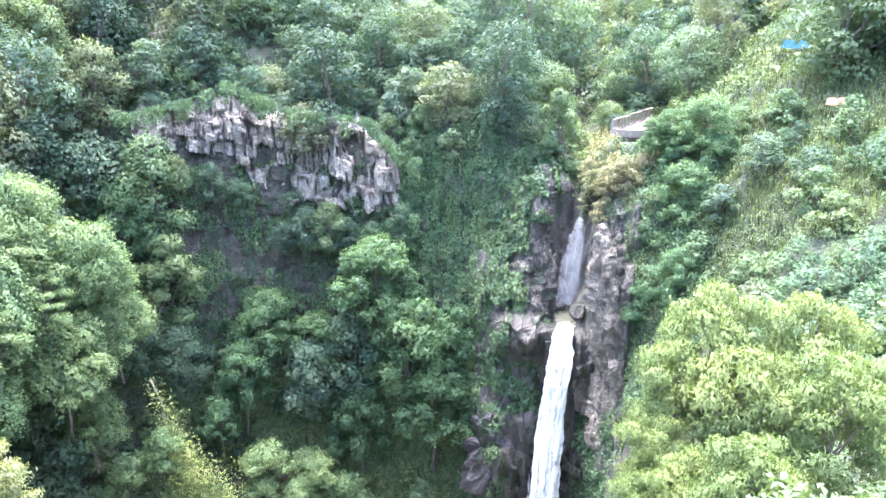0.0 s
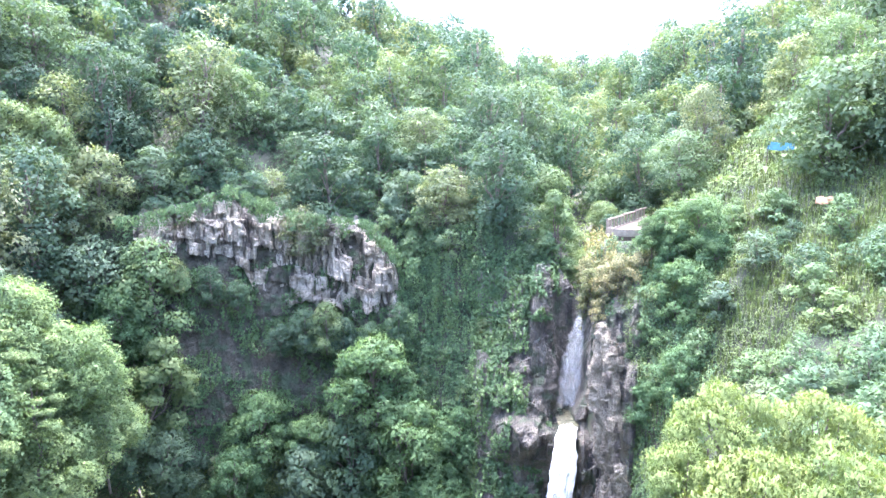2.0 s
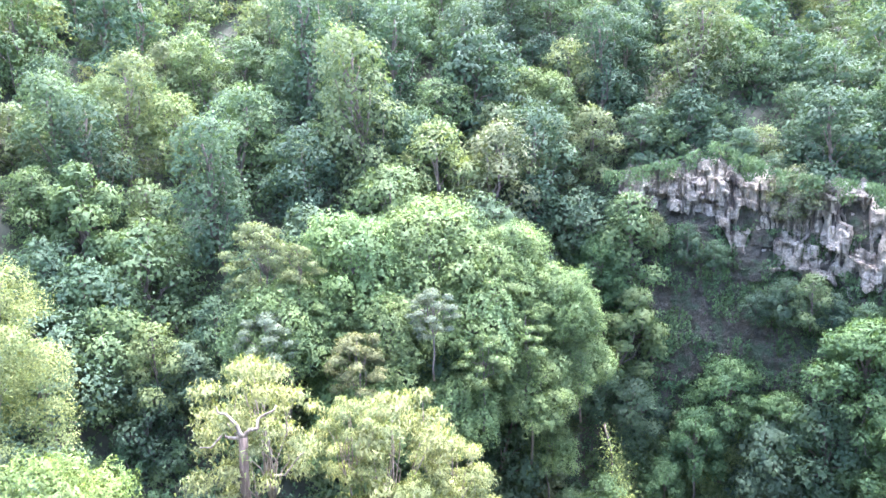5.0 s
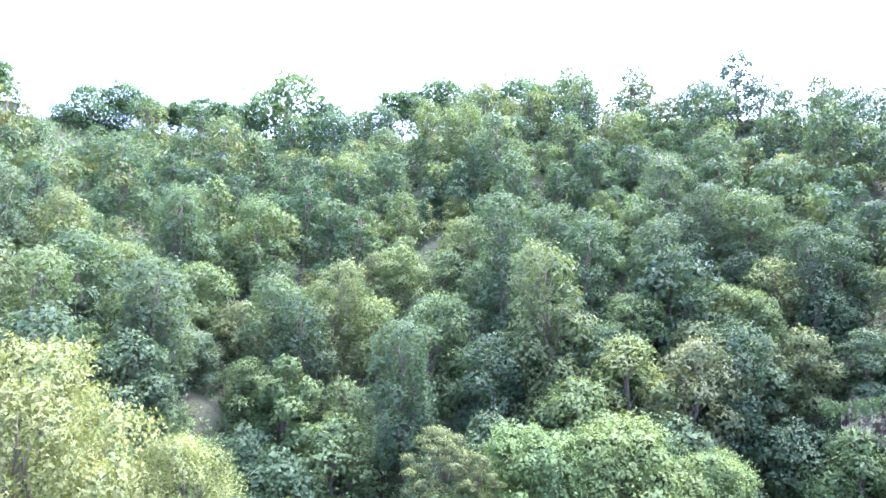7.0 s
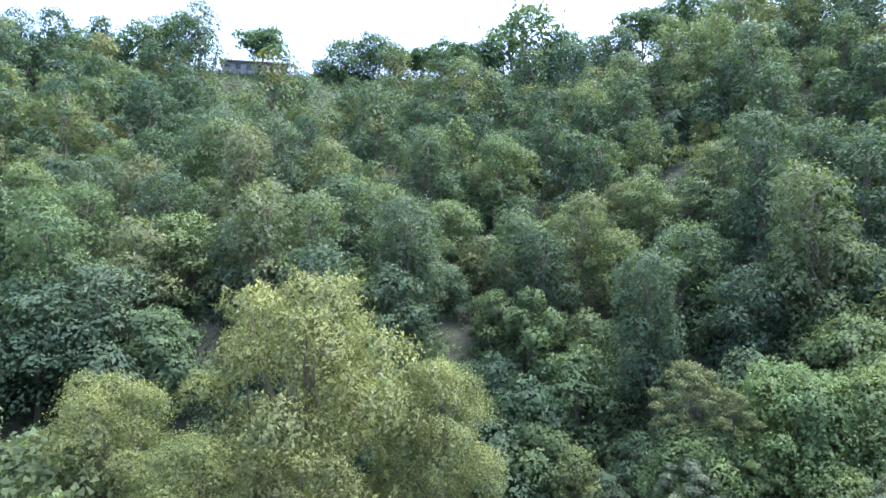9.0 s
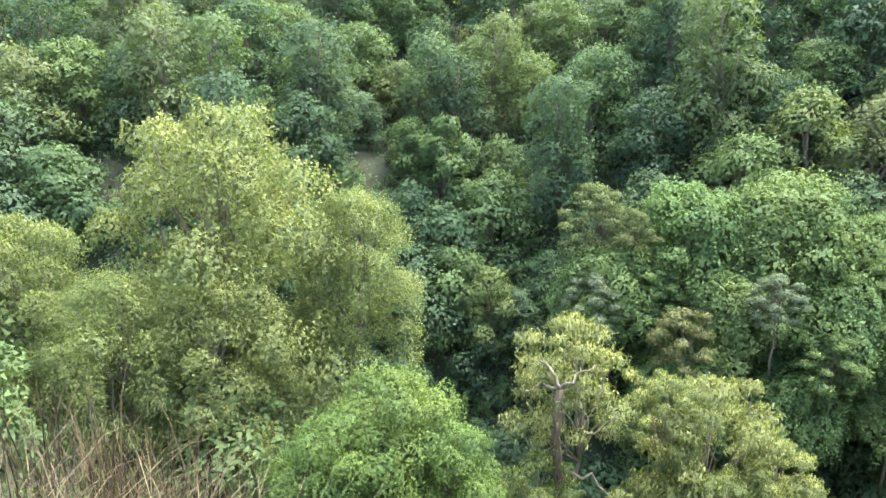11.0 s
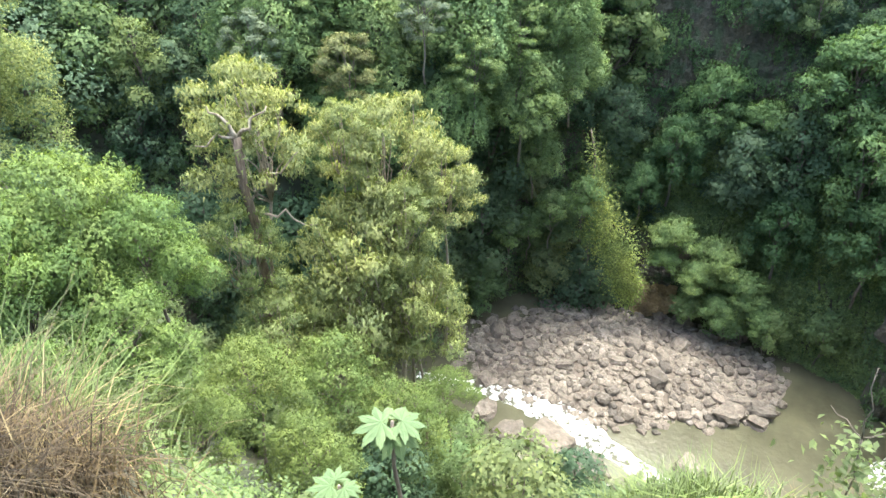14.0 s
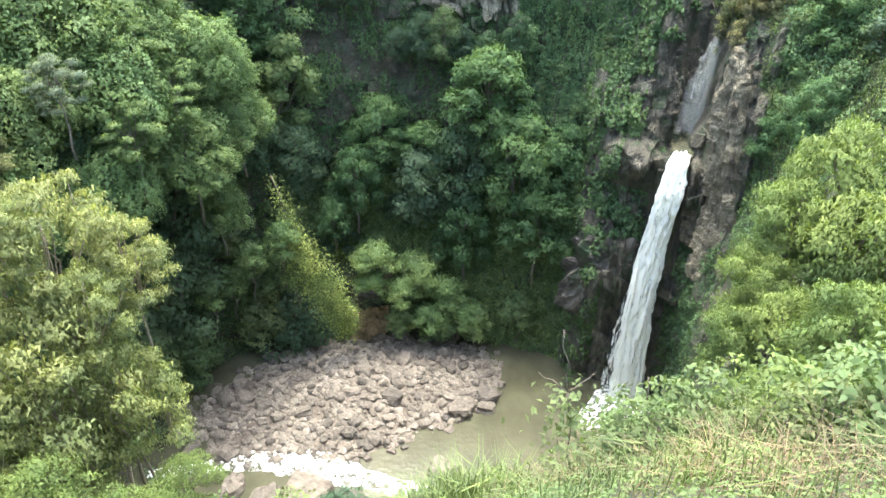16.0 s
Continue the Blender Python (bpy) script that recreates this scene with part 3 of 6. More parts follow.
def recess():
    """The earthy hollow under the bare rock band, broken by ledges and runnels."""
    nu, nv = 130, 110
    verts, faces = [], []
    for i in range(nu + 1):
        b = -25 + 23.5 * i / nu
        a = radians(b)
        for j in range(nv + 1):
            e = -23.5 + 16.5 * j / nv
            t = radians(e)
            way = Vector((math.sin(a) * math.cos(t), math.cos(a) * math.cos(t), math.sin(t)))
            hit = LAND.ray_cast(Vector((0, 0, EYE)) + way * 40, way)[0]
            d = min(74.0, math.hypot(hit.x, hit.y)) if hit else 74.0
            z = EYE + d * math.tan(t)
            p = Vector((d * math.sin(a), d * math.cos(a), z))
            bed = math.floor(z / 1.2 + noise.noise(Vector((b * 0.3, 0, z * 0.2))) * 1.5)
            out = noise.ridged_multi_fractal(Vector((b * 0.8, 2, z * 0.12)), 0.9, 2.1, 5, 1.0, 2.0) * 0.4 + noise.cell(Vector((bed, b * 0.5, 6))) * 0.3
            out += noise.fractal(Vector((p.x, p.y, p.z * 0.6)) * 0.7, 0.7, 2.2, 6) * 0.4
            edge = min(1.0, min(i, nu - i) / 14, j / 14)
            d += -(0.3 + out) * edge + (1 - edge) * 1.0
            verts.append((d * math.sin(a), d * math.cos(a), z))
    row = nv + 1
    for i in range(nu):
        for j in range(nv):
            q = i * row + j
            faces.append((q, q + row, q + row + 1, q + 1))
    ob = new("recess_wall", mesh_from("recess_wall", verts, faces, SHADED_EARTH))
    tagged(ob, "brown earthy rock in the hollow under the cliff, shade put into its colour", "rock wall", kind="structure")
    return BVHTree.FromPolygons([Vector(v) for v in verts], faces)


CLEFT = falls_wall()
HOLLOW = recess()
cliff_face()


def rock_mesh(name, seed, mat, detail=3, rough=0.35, blocky=0.5):
    bm = bmesh.new()
    bmesh.ops.create_icosphere(bm, subdivisions=detail, radius=1.0)
    off = Vector((seed * 3.7, seed * 1.3, seed * 5.1))
    for v in bm.verts:
        n = v.co.normalized()
        m = max(abs(n.x), abs(n.y), abs(n.z))
        p = n * ((1 - blocky) + blocky * 0.8 / m)
        v.co = p * (1 + rough * noise.noise(n * 1.4 + off) + rough * 0.6 * noise.noise(n * 3.5 + off) + rough * 0.3 * noise.noise(n * 8 + off))
    me = bpy.data.meshes.new(name)
    bm.to_mesh(me)
    bm.free()
    me.materials.append(mat)
    return me


def outcrop(name, label, at, size, turn, mat, seed, rough=0.35):
    ob = new(name, rock_mesh(name, seed, mat, 5, rough, 0.4))
    ob.matrix_world = Matrix.Translation(at) @ pose(0, 0, 0, *turn) @ Matrix.Diagonal((*size, 1))
    return tagged(ob, label, "rock")


def rock_column(name, label, low, high, radii, seed, mat):
    """A fluted, broken column of rock between two places."""
    nu, nv = 64, 110
    low, high = Vector(low), Vector(high)
    fs = np.linspace(0, 1, len(radii))
    verts, faces = [], []
    for j in range(nv + 1):
        f = j / nv
        c = low.lerp(high, f)
        c += noise.noise_vector(Vector((seed, f * 3, 0))) * 0.35
        rad = float(np.interp(f, fs, radii))
        bed = math.floor(c.z / 1.1 + seed)
        for i in range(nu):
            t = 2 * math.pi * i / nu
            q = Vector((math.cos(t) * 1.3, math.sin(t) * 1.3, c.z * 0.16 + seed * 5))
            flute = noise.ridged_multi_fractal(q * 0.9, 0.9, 2.1, 5, 1.0, 2.0) * 0.28 - 0.35
            step = noise.cell(Vector((bed, math.floor(t * 1.6 + bed * 0.7), seed))) * 0.16
            rough = noise.fractal(Vector((math.cos(t) * rad, math.sin(t) * rad, c.z)) * 1.1 + Vector((seed, 0, 0)), 0.7, 2.2, 5) * 0.25
            k = rad * (1 + flute + step) + rough
            verts.append((c.x + math.cos(t) * k, c.y + math.sin(t) * k, c.z + rough * 0.5))
    for j in range(nv):
        for i in range(nu):
            a, d = j * nu + i, j * nu + (i + 1) % nu
            faces.append((a, d, d + nu, a + nu))
    faces.append(tuple(nv * nu + i for i in range(nu)))
    return tagged(new(name, mesh_from(name, verts, faces, mat)), label, "rock")


rock_column("rock_spire", "tall tan rock spire beside the falls", aloft(15.9, 51.6, -31.5), aloft(13.3, 54.0, -14.6), (2.0, 1.8, 1.6, 1.5, 1.35, 1.1, 0.3), 3.0, TAN_ROCK)
rock_column("rock_spire", "tan rock pillar leaning on a taller spire", aloft(16.4, 52.6, -27), aloft(14.9, 54.6, -15.8), (1.4, 1.3, 1.2, 1.0, 0.4), 4.0, TAN_ROCK)
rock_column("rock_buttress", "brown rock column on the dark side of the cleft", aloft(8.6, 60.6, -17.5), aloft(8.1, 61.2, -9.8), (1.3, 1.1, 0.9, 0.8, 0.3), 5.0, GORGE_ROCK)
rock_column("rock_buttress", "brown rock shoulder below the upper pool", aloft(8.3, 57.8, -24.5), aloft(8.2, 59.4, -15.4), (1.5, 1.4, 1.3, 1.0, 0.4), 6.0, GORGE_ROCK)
rock_column("wet_rock", "brown rock knuckle under the lip of the falls", aloft(12.9, 54.4, -29), aloft(12.5, 55.6, -22.8), (0.9, 0.95, 0.9, 0.7, 0.3), 10.0, TAN_ROCK)
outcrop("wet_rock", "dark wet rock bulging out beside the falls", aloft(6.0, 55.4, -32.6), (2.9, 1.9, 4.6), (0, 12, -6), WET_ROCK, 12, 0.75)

# ---- water ----
me = mesh_from("pool", [(-75, 20, 0), (20, 20, 0), (20, 62, 0), (-75, 62, 0)], [(0, 1, 2, 3)], WATER)
tagged(new("water", me), "murky brown-green water of the plunge pool and river", "water", kind="structure")


def fall_sheet(name, line, widths, mat, parent, seed, thick=0.45):
    """Falling water: strands round a curved fall line, with a back."""
    nu, nv = 34, 130
    pts = [Vector(p) for p in line]
    fs = np.linspace(0, 1, len(pts))
    verts, faces = [], []
    for side in (0, 1):
        for i in range(nv + 1):
            f = i / nv
            c = Vector([float(np.interp(f, fs, [p[k] for p in pts])) for k in range(3)])
            w = float(np.interp(f, fs, widths))
            for j in range(nu + 1):
                g = j / nu - 0.5
                n = noise.noise(Vector((g * w * 2.2 + seed, 0, c.z * 0.16))) * 0.4 + noise.noise(Vector((g * w * 5 + seed, 2, c.z * 0.5))) * 0.22 + noise.noise(Vector((g * w * 4 + seed, 7, c.z * 1.5))) * 0.28
                edge = noise.noise(Vector((seed, 3.0 if g > 0 else 9.0, c.z * 0.45))) * 0.3 + noise.noise(Vector((seed, 5.0 if g > 0 else 1.0, c.z * 1.6))) * 0.15
                bow = thick * math.sqrt(max(0.0, 1 - (2 * g) ** 2))
                verts.append((c.x + g * w + (1 if g > 0 else -1) * edge * abs(2 * g) ** 3, c.y + (-bow + n if side == 0 else bow * 0.5), c.z + n * 0.3))
    row = nu + 1
    off = row * (nv + 1)
    for i in range(nv):
        for j in range(nu):
            a = i * row + j
            faces.append((a, a + row, a + row + 1, a + 1))
            faces.append((off + a, off + a + 1, off + a + row + 1, off + a + row))
    return part(name, mesh_from(name, verts, faces, mat, True), parent)


falls = thing("waterfall", "white two-step waterfall dropping from a dark cleft into the pool", "waterfall")
fall_sheet("lower_fall", [aloft(10.85, 55.8, -22.5), aloft(10.75, 54.4, -23.2), aloft(10.5, 53.5, -25.7), aloft(10.1, 52.9, -29.7), aloft(9.95, 52.5, -33.2), aloft(9.95, 52.1, -36.8), aloft(10.3, 51.6, -42.3)],
           (1.3, 1.6, 2.1, 2.1, 2.4, 2.6, 3.2), FALL_WATER, falls, 1.0)
fall_sheet("side_strand", [aloft(9.7, 55.0, -24.0), aloft(9.6, 54.3, -27.5), aloft(9.3, 53.8, -32), aloft(8.7, 53.4, -37), aloft(8.5, 53.0, -41.5)],
           (0.4, 0.5, 0.8, 1.3, 1.6), VEIL_WATER, falls, 7.0, 0.25)
fall_sheet("upper_fall", [aloft(11.8, 61.0, -13.0), aloft(11.55, 60.2, -14.6), aloft(11.2, 59.8, -17.5), aloft(10.9, 59.4, -20.9)],
           (0.8, 1.3, 2.1, 2.7), MIST_WATER, falls, 5.0)
fall_sheet("upper_core", [aloft(11.75, 61.3, -13.0), aloft(11.5, 60.6, -14.6), aloft(11.15, 60.1, -17.5), aloft(10.8, 59.7, -20.9)],
           (0.5, 0.7, 1.2, 2.0), MIST_WATER, falls, 6.0, 0.3)
fall_sheet("middle_run", [aloft(10.85, 57.4, -22.0), aloft(10.85, 56.6, -22.3), aloft(10.85, 55.3, -22.8)],
           (1.6, 1.5, 1.4), VEIL_WATER, falls, 9.0, 0.15)
pool = new("upper_pool", mesh_from("upper_pool", [aloft(9.4, 60.6, -20.9), aloft(12.4, 60.6, -20.9), aloft(11.7, 55.7, -22.55), aloft(10.0, 55.7, -22.55)], [(0, 3, 2, 1)], WATER))
tagged(pool, "small dark pool between the two steps of the falls", "pool", kind="structure")


def foam_patch(name, line, widths, parent, seed, lift):
    """Broken white water lying on the stream."""
    nu, nv = 26, 80
    fs = np.linspace(0, 1, len(line))
    verts, faces = [], []
    for i in range(nv + 1):
        f = i / nv
        cx, cy = np.interp(f, fs, [p[0] for p in line]), np.interp(f, fs, [p[1] for p in line])
        f2 = min(1.0, f + 0.02)
        tx, ty = np.interp(f2, fs, [p[0] for p in line]) - cx, np.interp(f2, fs, [p[1] for p in line]) - cy
        if f2 == f:
            tx, ty = line[-1][0] - line[-2][0], line[-1][1] - line[-2][1]
        k = math.hypot(tx, ty) + 1e-6
        w = np.interp(f, fs, widths)
        for j in range(nu + 1):
            g = j / nu - 0.5
            x, y = cx - ty / k * g * w, cy + tx / k * g * w
            q = Vector((x, y, seed))
            h = lift * (1 - (2 * g) ** 2) * (0.75 + noise.noise(q * 0.8) * 0.5 + noise.noise(q * 2.6) * 0.3) * min(1, 12 * f, 12 * (1 - f))
            verts.append((x + noise.noise(q * 0.8) * 0.5, y + noise.noise(q * 0.9 + Vector((9, 0, 0))) * 0.5, 0.02 + max(-0.1, h)))
    row = nu + 1
    for i in range(nv):
        for j in range(nu):
            a = i * row + j
            faces.append((a, a + 1, a + row + 1, a + row))
    return part(name, mesh_from(name, verts, faces, FOAM, True), parent)


rapids = thing("rapids", "white foaming rapids running past the boulders", "rapids")
foam_patch("main_run", [(-5, 37.4), (-9.5, 37.0), (-13, 37.4), (-17.0, 38.3), (-20.5, 38.0), (-24, 36.8), (-30, 34.5)], (0.8, 1.6, 2.6, 3.6, 3.0, 1.6, 0.8), rapids, 2.0, 0.35)
splash = thing("splash", "white splash where the falls meet the pool", "splash")
foam_patch("churned_water", [(10.0, 52.4), (9.2, 51.0), (8.0, 49.6), (6.6, 47.6), (5.6, 45.8)], (4.0, 5.2, 4.6, 3.4, 1.4), splash, 6.0, 0.5)

# ---- gravel bar and boulders ----
BAR_X, BAR_Y, BAR_RX, BAR_RY, BAR_TILT = -16.2, 46.8, 12.8, 8.0, 0.36


def bar_height(x, y):
    u, v = (x - BAR_X) / BAR_RX, (y - BAR_Y - BAR_TILT * (x - BAR_X)) / BAR_RY
    wob = noise.noise(Vector((x * 0.2, y * 0.2, 7))) * 0.25
    return 0.75 * (1 - (u * u + v * v) + wob) + noise.noise(Vector((x * 0.5, y * 0.5, 1))) * 0.15


def build_bar():
    nx, ny = 90, 60
    verts, faces = [], []
    for j in range(ny + 1):
        for i in range(nx + 1):
            x, y = BAR_X + (i / nx - 0.5) * 34, BAR_Y + (j / ny - 0.5) * 30
            verts.append((x, y, max(-1.2, bar_height(x, y) + noise.noise(Vector((x * 2, y * 2, 5))) * 0.06)))
    for j in range(ny):
        for i in range(nx):
            a = j * (nx + 1) + i
            faces.append((a, a + 1, a + nx + 2, a + nx + 1))
    bar = new("gravel_bar", mesh_from("gravel_bar", verts, faces, GRAVEL, True))
    tagged(bar, "grey-brown bank of gravel and boulders in the stream", "gravel bar", kind="structure")
    kinds = [rock_mesh("boulder", 20 + k, BOULDER_ROCK, 2, 0.3, 0.8) for k in range(12)]
    r = np.random.default_rng(8)
    laid = []
    while len(laid) < 300:
        a, k = r.uniform(0, 2 * math.pi), math.sqrt(r.random()) * 1.12
        x, y = BAR_X + math.cos(a) * k * BAR_RX, BAR_Y + math.sin(a) * k * BAR_RY + BAR_TILT * math.cos(a) * k * BAR_RX
        if y < 38.6 and r.random() < 0.6:
            continue
        s = min(1.3, 0.34 * (1 / (1 - r.random() * 0.93)) ** 0.5)
        if any((x - u) ** 2 + (y - v) ** 2 < (0.75 * (s + w)) ** 2 for u, v, w in laid):
            continue
        laid.append((x, y, s))
        ob = part("boulder", kinds[r.integers(0, 12)], bar)
        ob.matrix_world = Matrix.Translation((x, y, max(-0.15, bar_height(x, y)) + s * 0.18)) @ pose(0, 0, 0, r.uniform(-20, 20), r.uniform(-20, 20), r.uniform(0, 360)) @ Matrix.Diagonal((s * r.uniform(0.8, 1.3), s * r.uniform(0.7, 1.0), s * r.uniform(0.5, 0.8), 1))
    small, tris = rock_mesh("pebble", 40, BOULDER_ROCK, 1, 0.4, 0.6), []
    co = np.array([v.co for v in small.vertices])
    fc = [tuple(p.vertices) for p in small.polygons]
    vs = []
    for _ in range(1900):
        a, k = r.uniform(0, 2 * math.pi), math.sqrt(r.random()) * 1.05
        x, y = BAR_X + math.cos(a) * k * BAR_RX, BAR_Y + math.sin(a) * k * BAR_RY + BAR_TILT * math.cos(a) * k * BAR_RX
        s = 0.12 + 0.34 * r.random() ** 2
        t = r.uniform(0, 6.28)
        turn = np.array([[math.cos(t), -math.sin(t), 0], [math.sin(t), math.cos(t), 0], [0, 0, 0.6]])
        tris += [tuple(q + len(vs) * len(co) for q in p) for p in fc]
        vs.append(co @ turn.T * s + np.array([x, y, max(-0.1, bar_height(x, y)) + s * 0.2]))
    tagged(part("cobbles", mesh_from("cobbles", np.concatenate(vs), tris, BOULDER_ROCK), bar), kind="stuff")


build_bar()
for k, (x, y, s) in enumerate([(-16.3, 34.8, 2.0), (-12.6, 34.4, 1.7), (-19.5, 33.6, 1.5), (-9.6, 34.2, 1.2), (-6.2, 39.2, 1.3), (-3.5, 48.6, 1.1), (-5.6, 46.6, 1.4), (-22.5, 34.4, 1.2)]):
    ob = new("river_boulder", rock_mesh("river_boulder", 60 + k, BOULDER_ROCK, 3, 0.35, 0.6))
    ob.matrix_world = Matrix.Translation((x, y, s * 0.2)) @ pose(0, 0, 0, 0, 0, 40 * k) @ Matrix.Diagonal((s, s * 0.8, s * 0.62, 1))
    tagged(ob, "large grey-brown boulder in the stream", "boulder", "river boulders")
ob = outcrop("earth_bank", "ochre earth mound at the edge of the gravel", Vector((-17.0, 56.6, 0.7)), (2.4, 2.0, 2.1), (0, 0, 20), SAND, 31, 0.4)
outcrop("rock_shelf", "dark brown rock above the earth mound", Vector((-17.8, 58.4, 2.8)), (2.0, 1.5, 1.2), (0, 0, 0), WET_ROCK, 32, 0.4)

# ---- forest ----
rng = np.random.default_rng(5)
MID = [tree_meshes("forest_tree", FOREST_LEAF, 100 + i, h, s, lb, 6000, 0.23, lo, fl, width=0.75, corners=3, lump=(0.3, 0.5), ragged=0.3)
       for i, (h, s, lb, lo, fl) in enumerate([(8, 3.5, 14, 0.0, 0.8), (10, 3.6, 17, 0.05, 0.8), (7, 3.8, 15, 0.05, 0.65), (12, 3.6, 19, 0.15, 0.85), (6, 3.2, 12, 0.0, 0.8), (9, 4.3, 16, 0.25, 0.6)])]
BRIGHT = [tree_meshes("bright_tree", BUSH_LEAF, 150 + i, h, s, lb, 7500, 0.21, lo, fl, width=0.75, deep=6, corners=3, lump=(0.28, 0.46), ragged=0.3)
          for i, (h, s, lb, lo, fl) in enumerate([(8, 3.6, 15, 0.05, 0.75), (6, 3.8, 14, 0.1, 0.6), (9, 2.6, 14, 0.05, 0.9)])]
FAR_SHAPES = [tree_shape(200 + i, h, s, lb, 2400, 0.36, lo, fl, width=0.75, sides=3, corners=3, lump=(0.3, 0.5), ragged=0.3)
              for i, (h, s, lb, lo, fl) in enumerate([(9, 3.8, 12, 0.05, 0.8), (11, 4.2, 14, 0.1, 0.8), (8, 4.2, 13, 0.05, 0.6), (13, 4.3, 16, 0.15, 0.8), (7, 3.6, 11, 0.0, 0.8)])]
SHRUB = [tree_meshes("shrub", mt, 180 + i, h, s, lb, 1000, 0.21, lo, fl, width=0.62, corners=3, sides=3, lump=(0.3, 0.48))
         for i, (mt, h, s, lb, lo, fl) in enumerate([(FOREST_LEAF, 3.0, 1.5, 9, 0.0, 0.8), (FOREST_LEAF, 2.6, 1.7, 9, 0.0, 0.7), (IVY_LEAF, 3.2, 1.4, 10, 0.0, 0.9), (BUSH_LEAF, 2.8, 1.5, 9, 0.0, 0.75), (IVY_LEAF, 2.4, 1.8, 9, 0.0, 0.65)])]
planted = []


def tree_at(name, meshes, bearing, dist, top, wide, label, group="", base=None, turn=0.0):
    """A tree whose crown is so many degrees wide and whose top stands at that angle, seen from the viewpoint."""
    foot = spot(bearing, dist, -0.3) if base is None else aloft(bearing, dist, base)
    s = dist * math.tan(radians(wide / 2)) / meshes[3]
    foot.z = EYE + dist * math.tan(radians(top)) - s * meshes[2]
    planted.append((foot.x, foot.y, foot.z, 0.5 * s * meshes[3]))
    m = Matrix.Translation(foot) @ pose(0, 0, 0, 0, 0, turn) @ Matrix.Diagonal((s, s, s, 1))
    return plant_tree(name, meshes, m, label, "tree", group)


def kept_clear(b, d, f, z):
    """Land that carries no forest: cliff face, falls, terrace, grass slope, ridge road."""
    el = math.degrees(math.atan2(z - EYE, d))
    if -25.5 < b < -2.5 and np.interp(b, [-24, -17, -15, -3], [-12.5, -15, -20, -20]) < el < np.interp(b, [-24, -17, -3], [-6.5, -5.2, -9]):
        return True
    if -26.5 < b < -18.5 and -38.5 < el < -27.5 or -21 < b < -13 and el < -34:
        return True
    if 3.0 < b < 16.5 and el < -10 and d < 62:
        return True
    if -22.5 < b < -2.5 and -28.5 < el < -7:
        return True
    if -4.5 < b < 9.5 and -36 < el < -9:
        return True
    if -22 < b < 4 and el < -30:
        return True
    if 9.3 < b < 13 and el < -6:
        return True
    if 12.8 < b < 17.6 and d < 79 and el > -13:
        return True
    if 15 < b < 31 and d < np.interp(b, [15, 20, 25, 27, 29, 31], [60, 76, 84, 80, 60, 55]):
        return True
    if b > 27 and d < 62:
        return True
    if -91 < b < -60 and d > 122 or -92 < b < -81 and d > 108:
        return True
    return False


def plant_forest():
    far_leaf, far_soft, far_v, far_f, count = [], [], [], [], 0
    tries = 0
    while tries < 34000:
        tries += 1
        b = rng.uniform(-112, 42)
        f = rng.random()
        p, n, d, length = slope_point(b, 6, 11, f)
        if rng.random() > d * length / (215 * 190) * 1.6:
            continue
        if kept_clear(b, d, f, p.z):
            continue
        gap = 4.3 if d < 80 else (4.6 if d < 115 else 5.2)
        if any((p.x - u) ** 2 + (p.y - v) ** 2 + (p.z - w) ** 2 < max(gap, r) ** 2 for u, v, w, r in planted):
            continue
        planted.append((p.x, p.y, p.z, 0))
        s = rng.uniform(0.9, 1.4) if d < 84 else rng.uniform(0.75, 1.2)
        lean = n.to_2d() * 9 if n.z < 0.6 else Vector((0, 0))
        turn = pose(0, 0, 0, rng.uniform(-6, 6) - lean.y * 1.6, rng.uniform(-6, 6) + lean.x * 1.6, 0) @ pose(0, 0, 0, 0, 0, rng.uniform(0, 360))
        m = Matrix.Translation(p - Vector((0, 0, 0.5))) @ turn @ Matrix.Diagonal((s, s, s * rng.uniform(0.85, 1.1), 1))
        steep = n.z < 0.45
        if d < 84 and count < 300:
            count += 1
            if rng.random() < 0.12:
                plant_tree("forest_tree", BRIGHT[rng.integers(0, 3)], m, "fresh green broadleaf tree on the gorge side", "tree", "forest on the gorge sides")
            else:
                k = rng.choice([0, 2, 4]) if steep else rng.integers(0, 6)
                plant_tree("forest_tree", MID[k], m, "dense green broadleaf tree on the gorge side", "tree", "forest on the gorge sides")
        else:
            v, fc, leaf, soft = FAR_SHAPES[rng.integers(0, 5)]
            a = np.array(m)
            base = sum(len(q) for q in far_v)
            far_leaf.append(leaf @ a[:3, :3].T + a[:3, 3])
            far_soft.append(unit(soft @ a[:3, :3].T))
            far_v.append(v @ a[:3, :3].T + a[:3, 3])
            far_f += [tuple(q + base for q in face) for face in fc]
    woods = thing("far_woods", "hazy green woods covering the upper slopes", "woods", kind="stuff")
    tagged(part("foliage", quads_mesh("foliage", np.concatenate(far_leaf), FAR_LEAF, np.concatenate(far_soft)), woods), kind="stuff")
    tagged(part("stems", mesh_from("stems", np.concatenate(far_v), far_f, BARK, True), woods), kind="stuff")


# trees that stand out, before the rest fills in
ODD_TREES = [(-53.2, 51, -8.4, 8, 0), (-50.5, 49.5, -10.4, 5, 0), (-53.2, 47, -15.6, 6.6, 1), (-39.4, 47.5, -14.6, 5.6, 1), (-46, 46, -17.8, 7, 0), (-48.5, 49, -14.6, 5.5, 2), (-34, 53, -12.6, 6, 2), (-31.5, 52.5, -16.4, 5.5, 2), (-35.2, 49, -18.4, 6, 2)]
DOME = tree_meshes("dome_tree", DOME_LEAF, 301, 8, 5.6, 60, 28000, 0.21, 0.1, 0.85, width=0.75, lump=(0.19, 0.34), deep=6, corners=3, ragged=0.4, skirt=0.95)
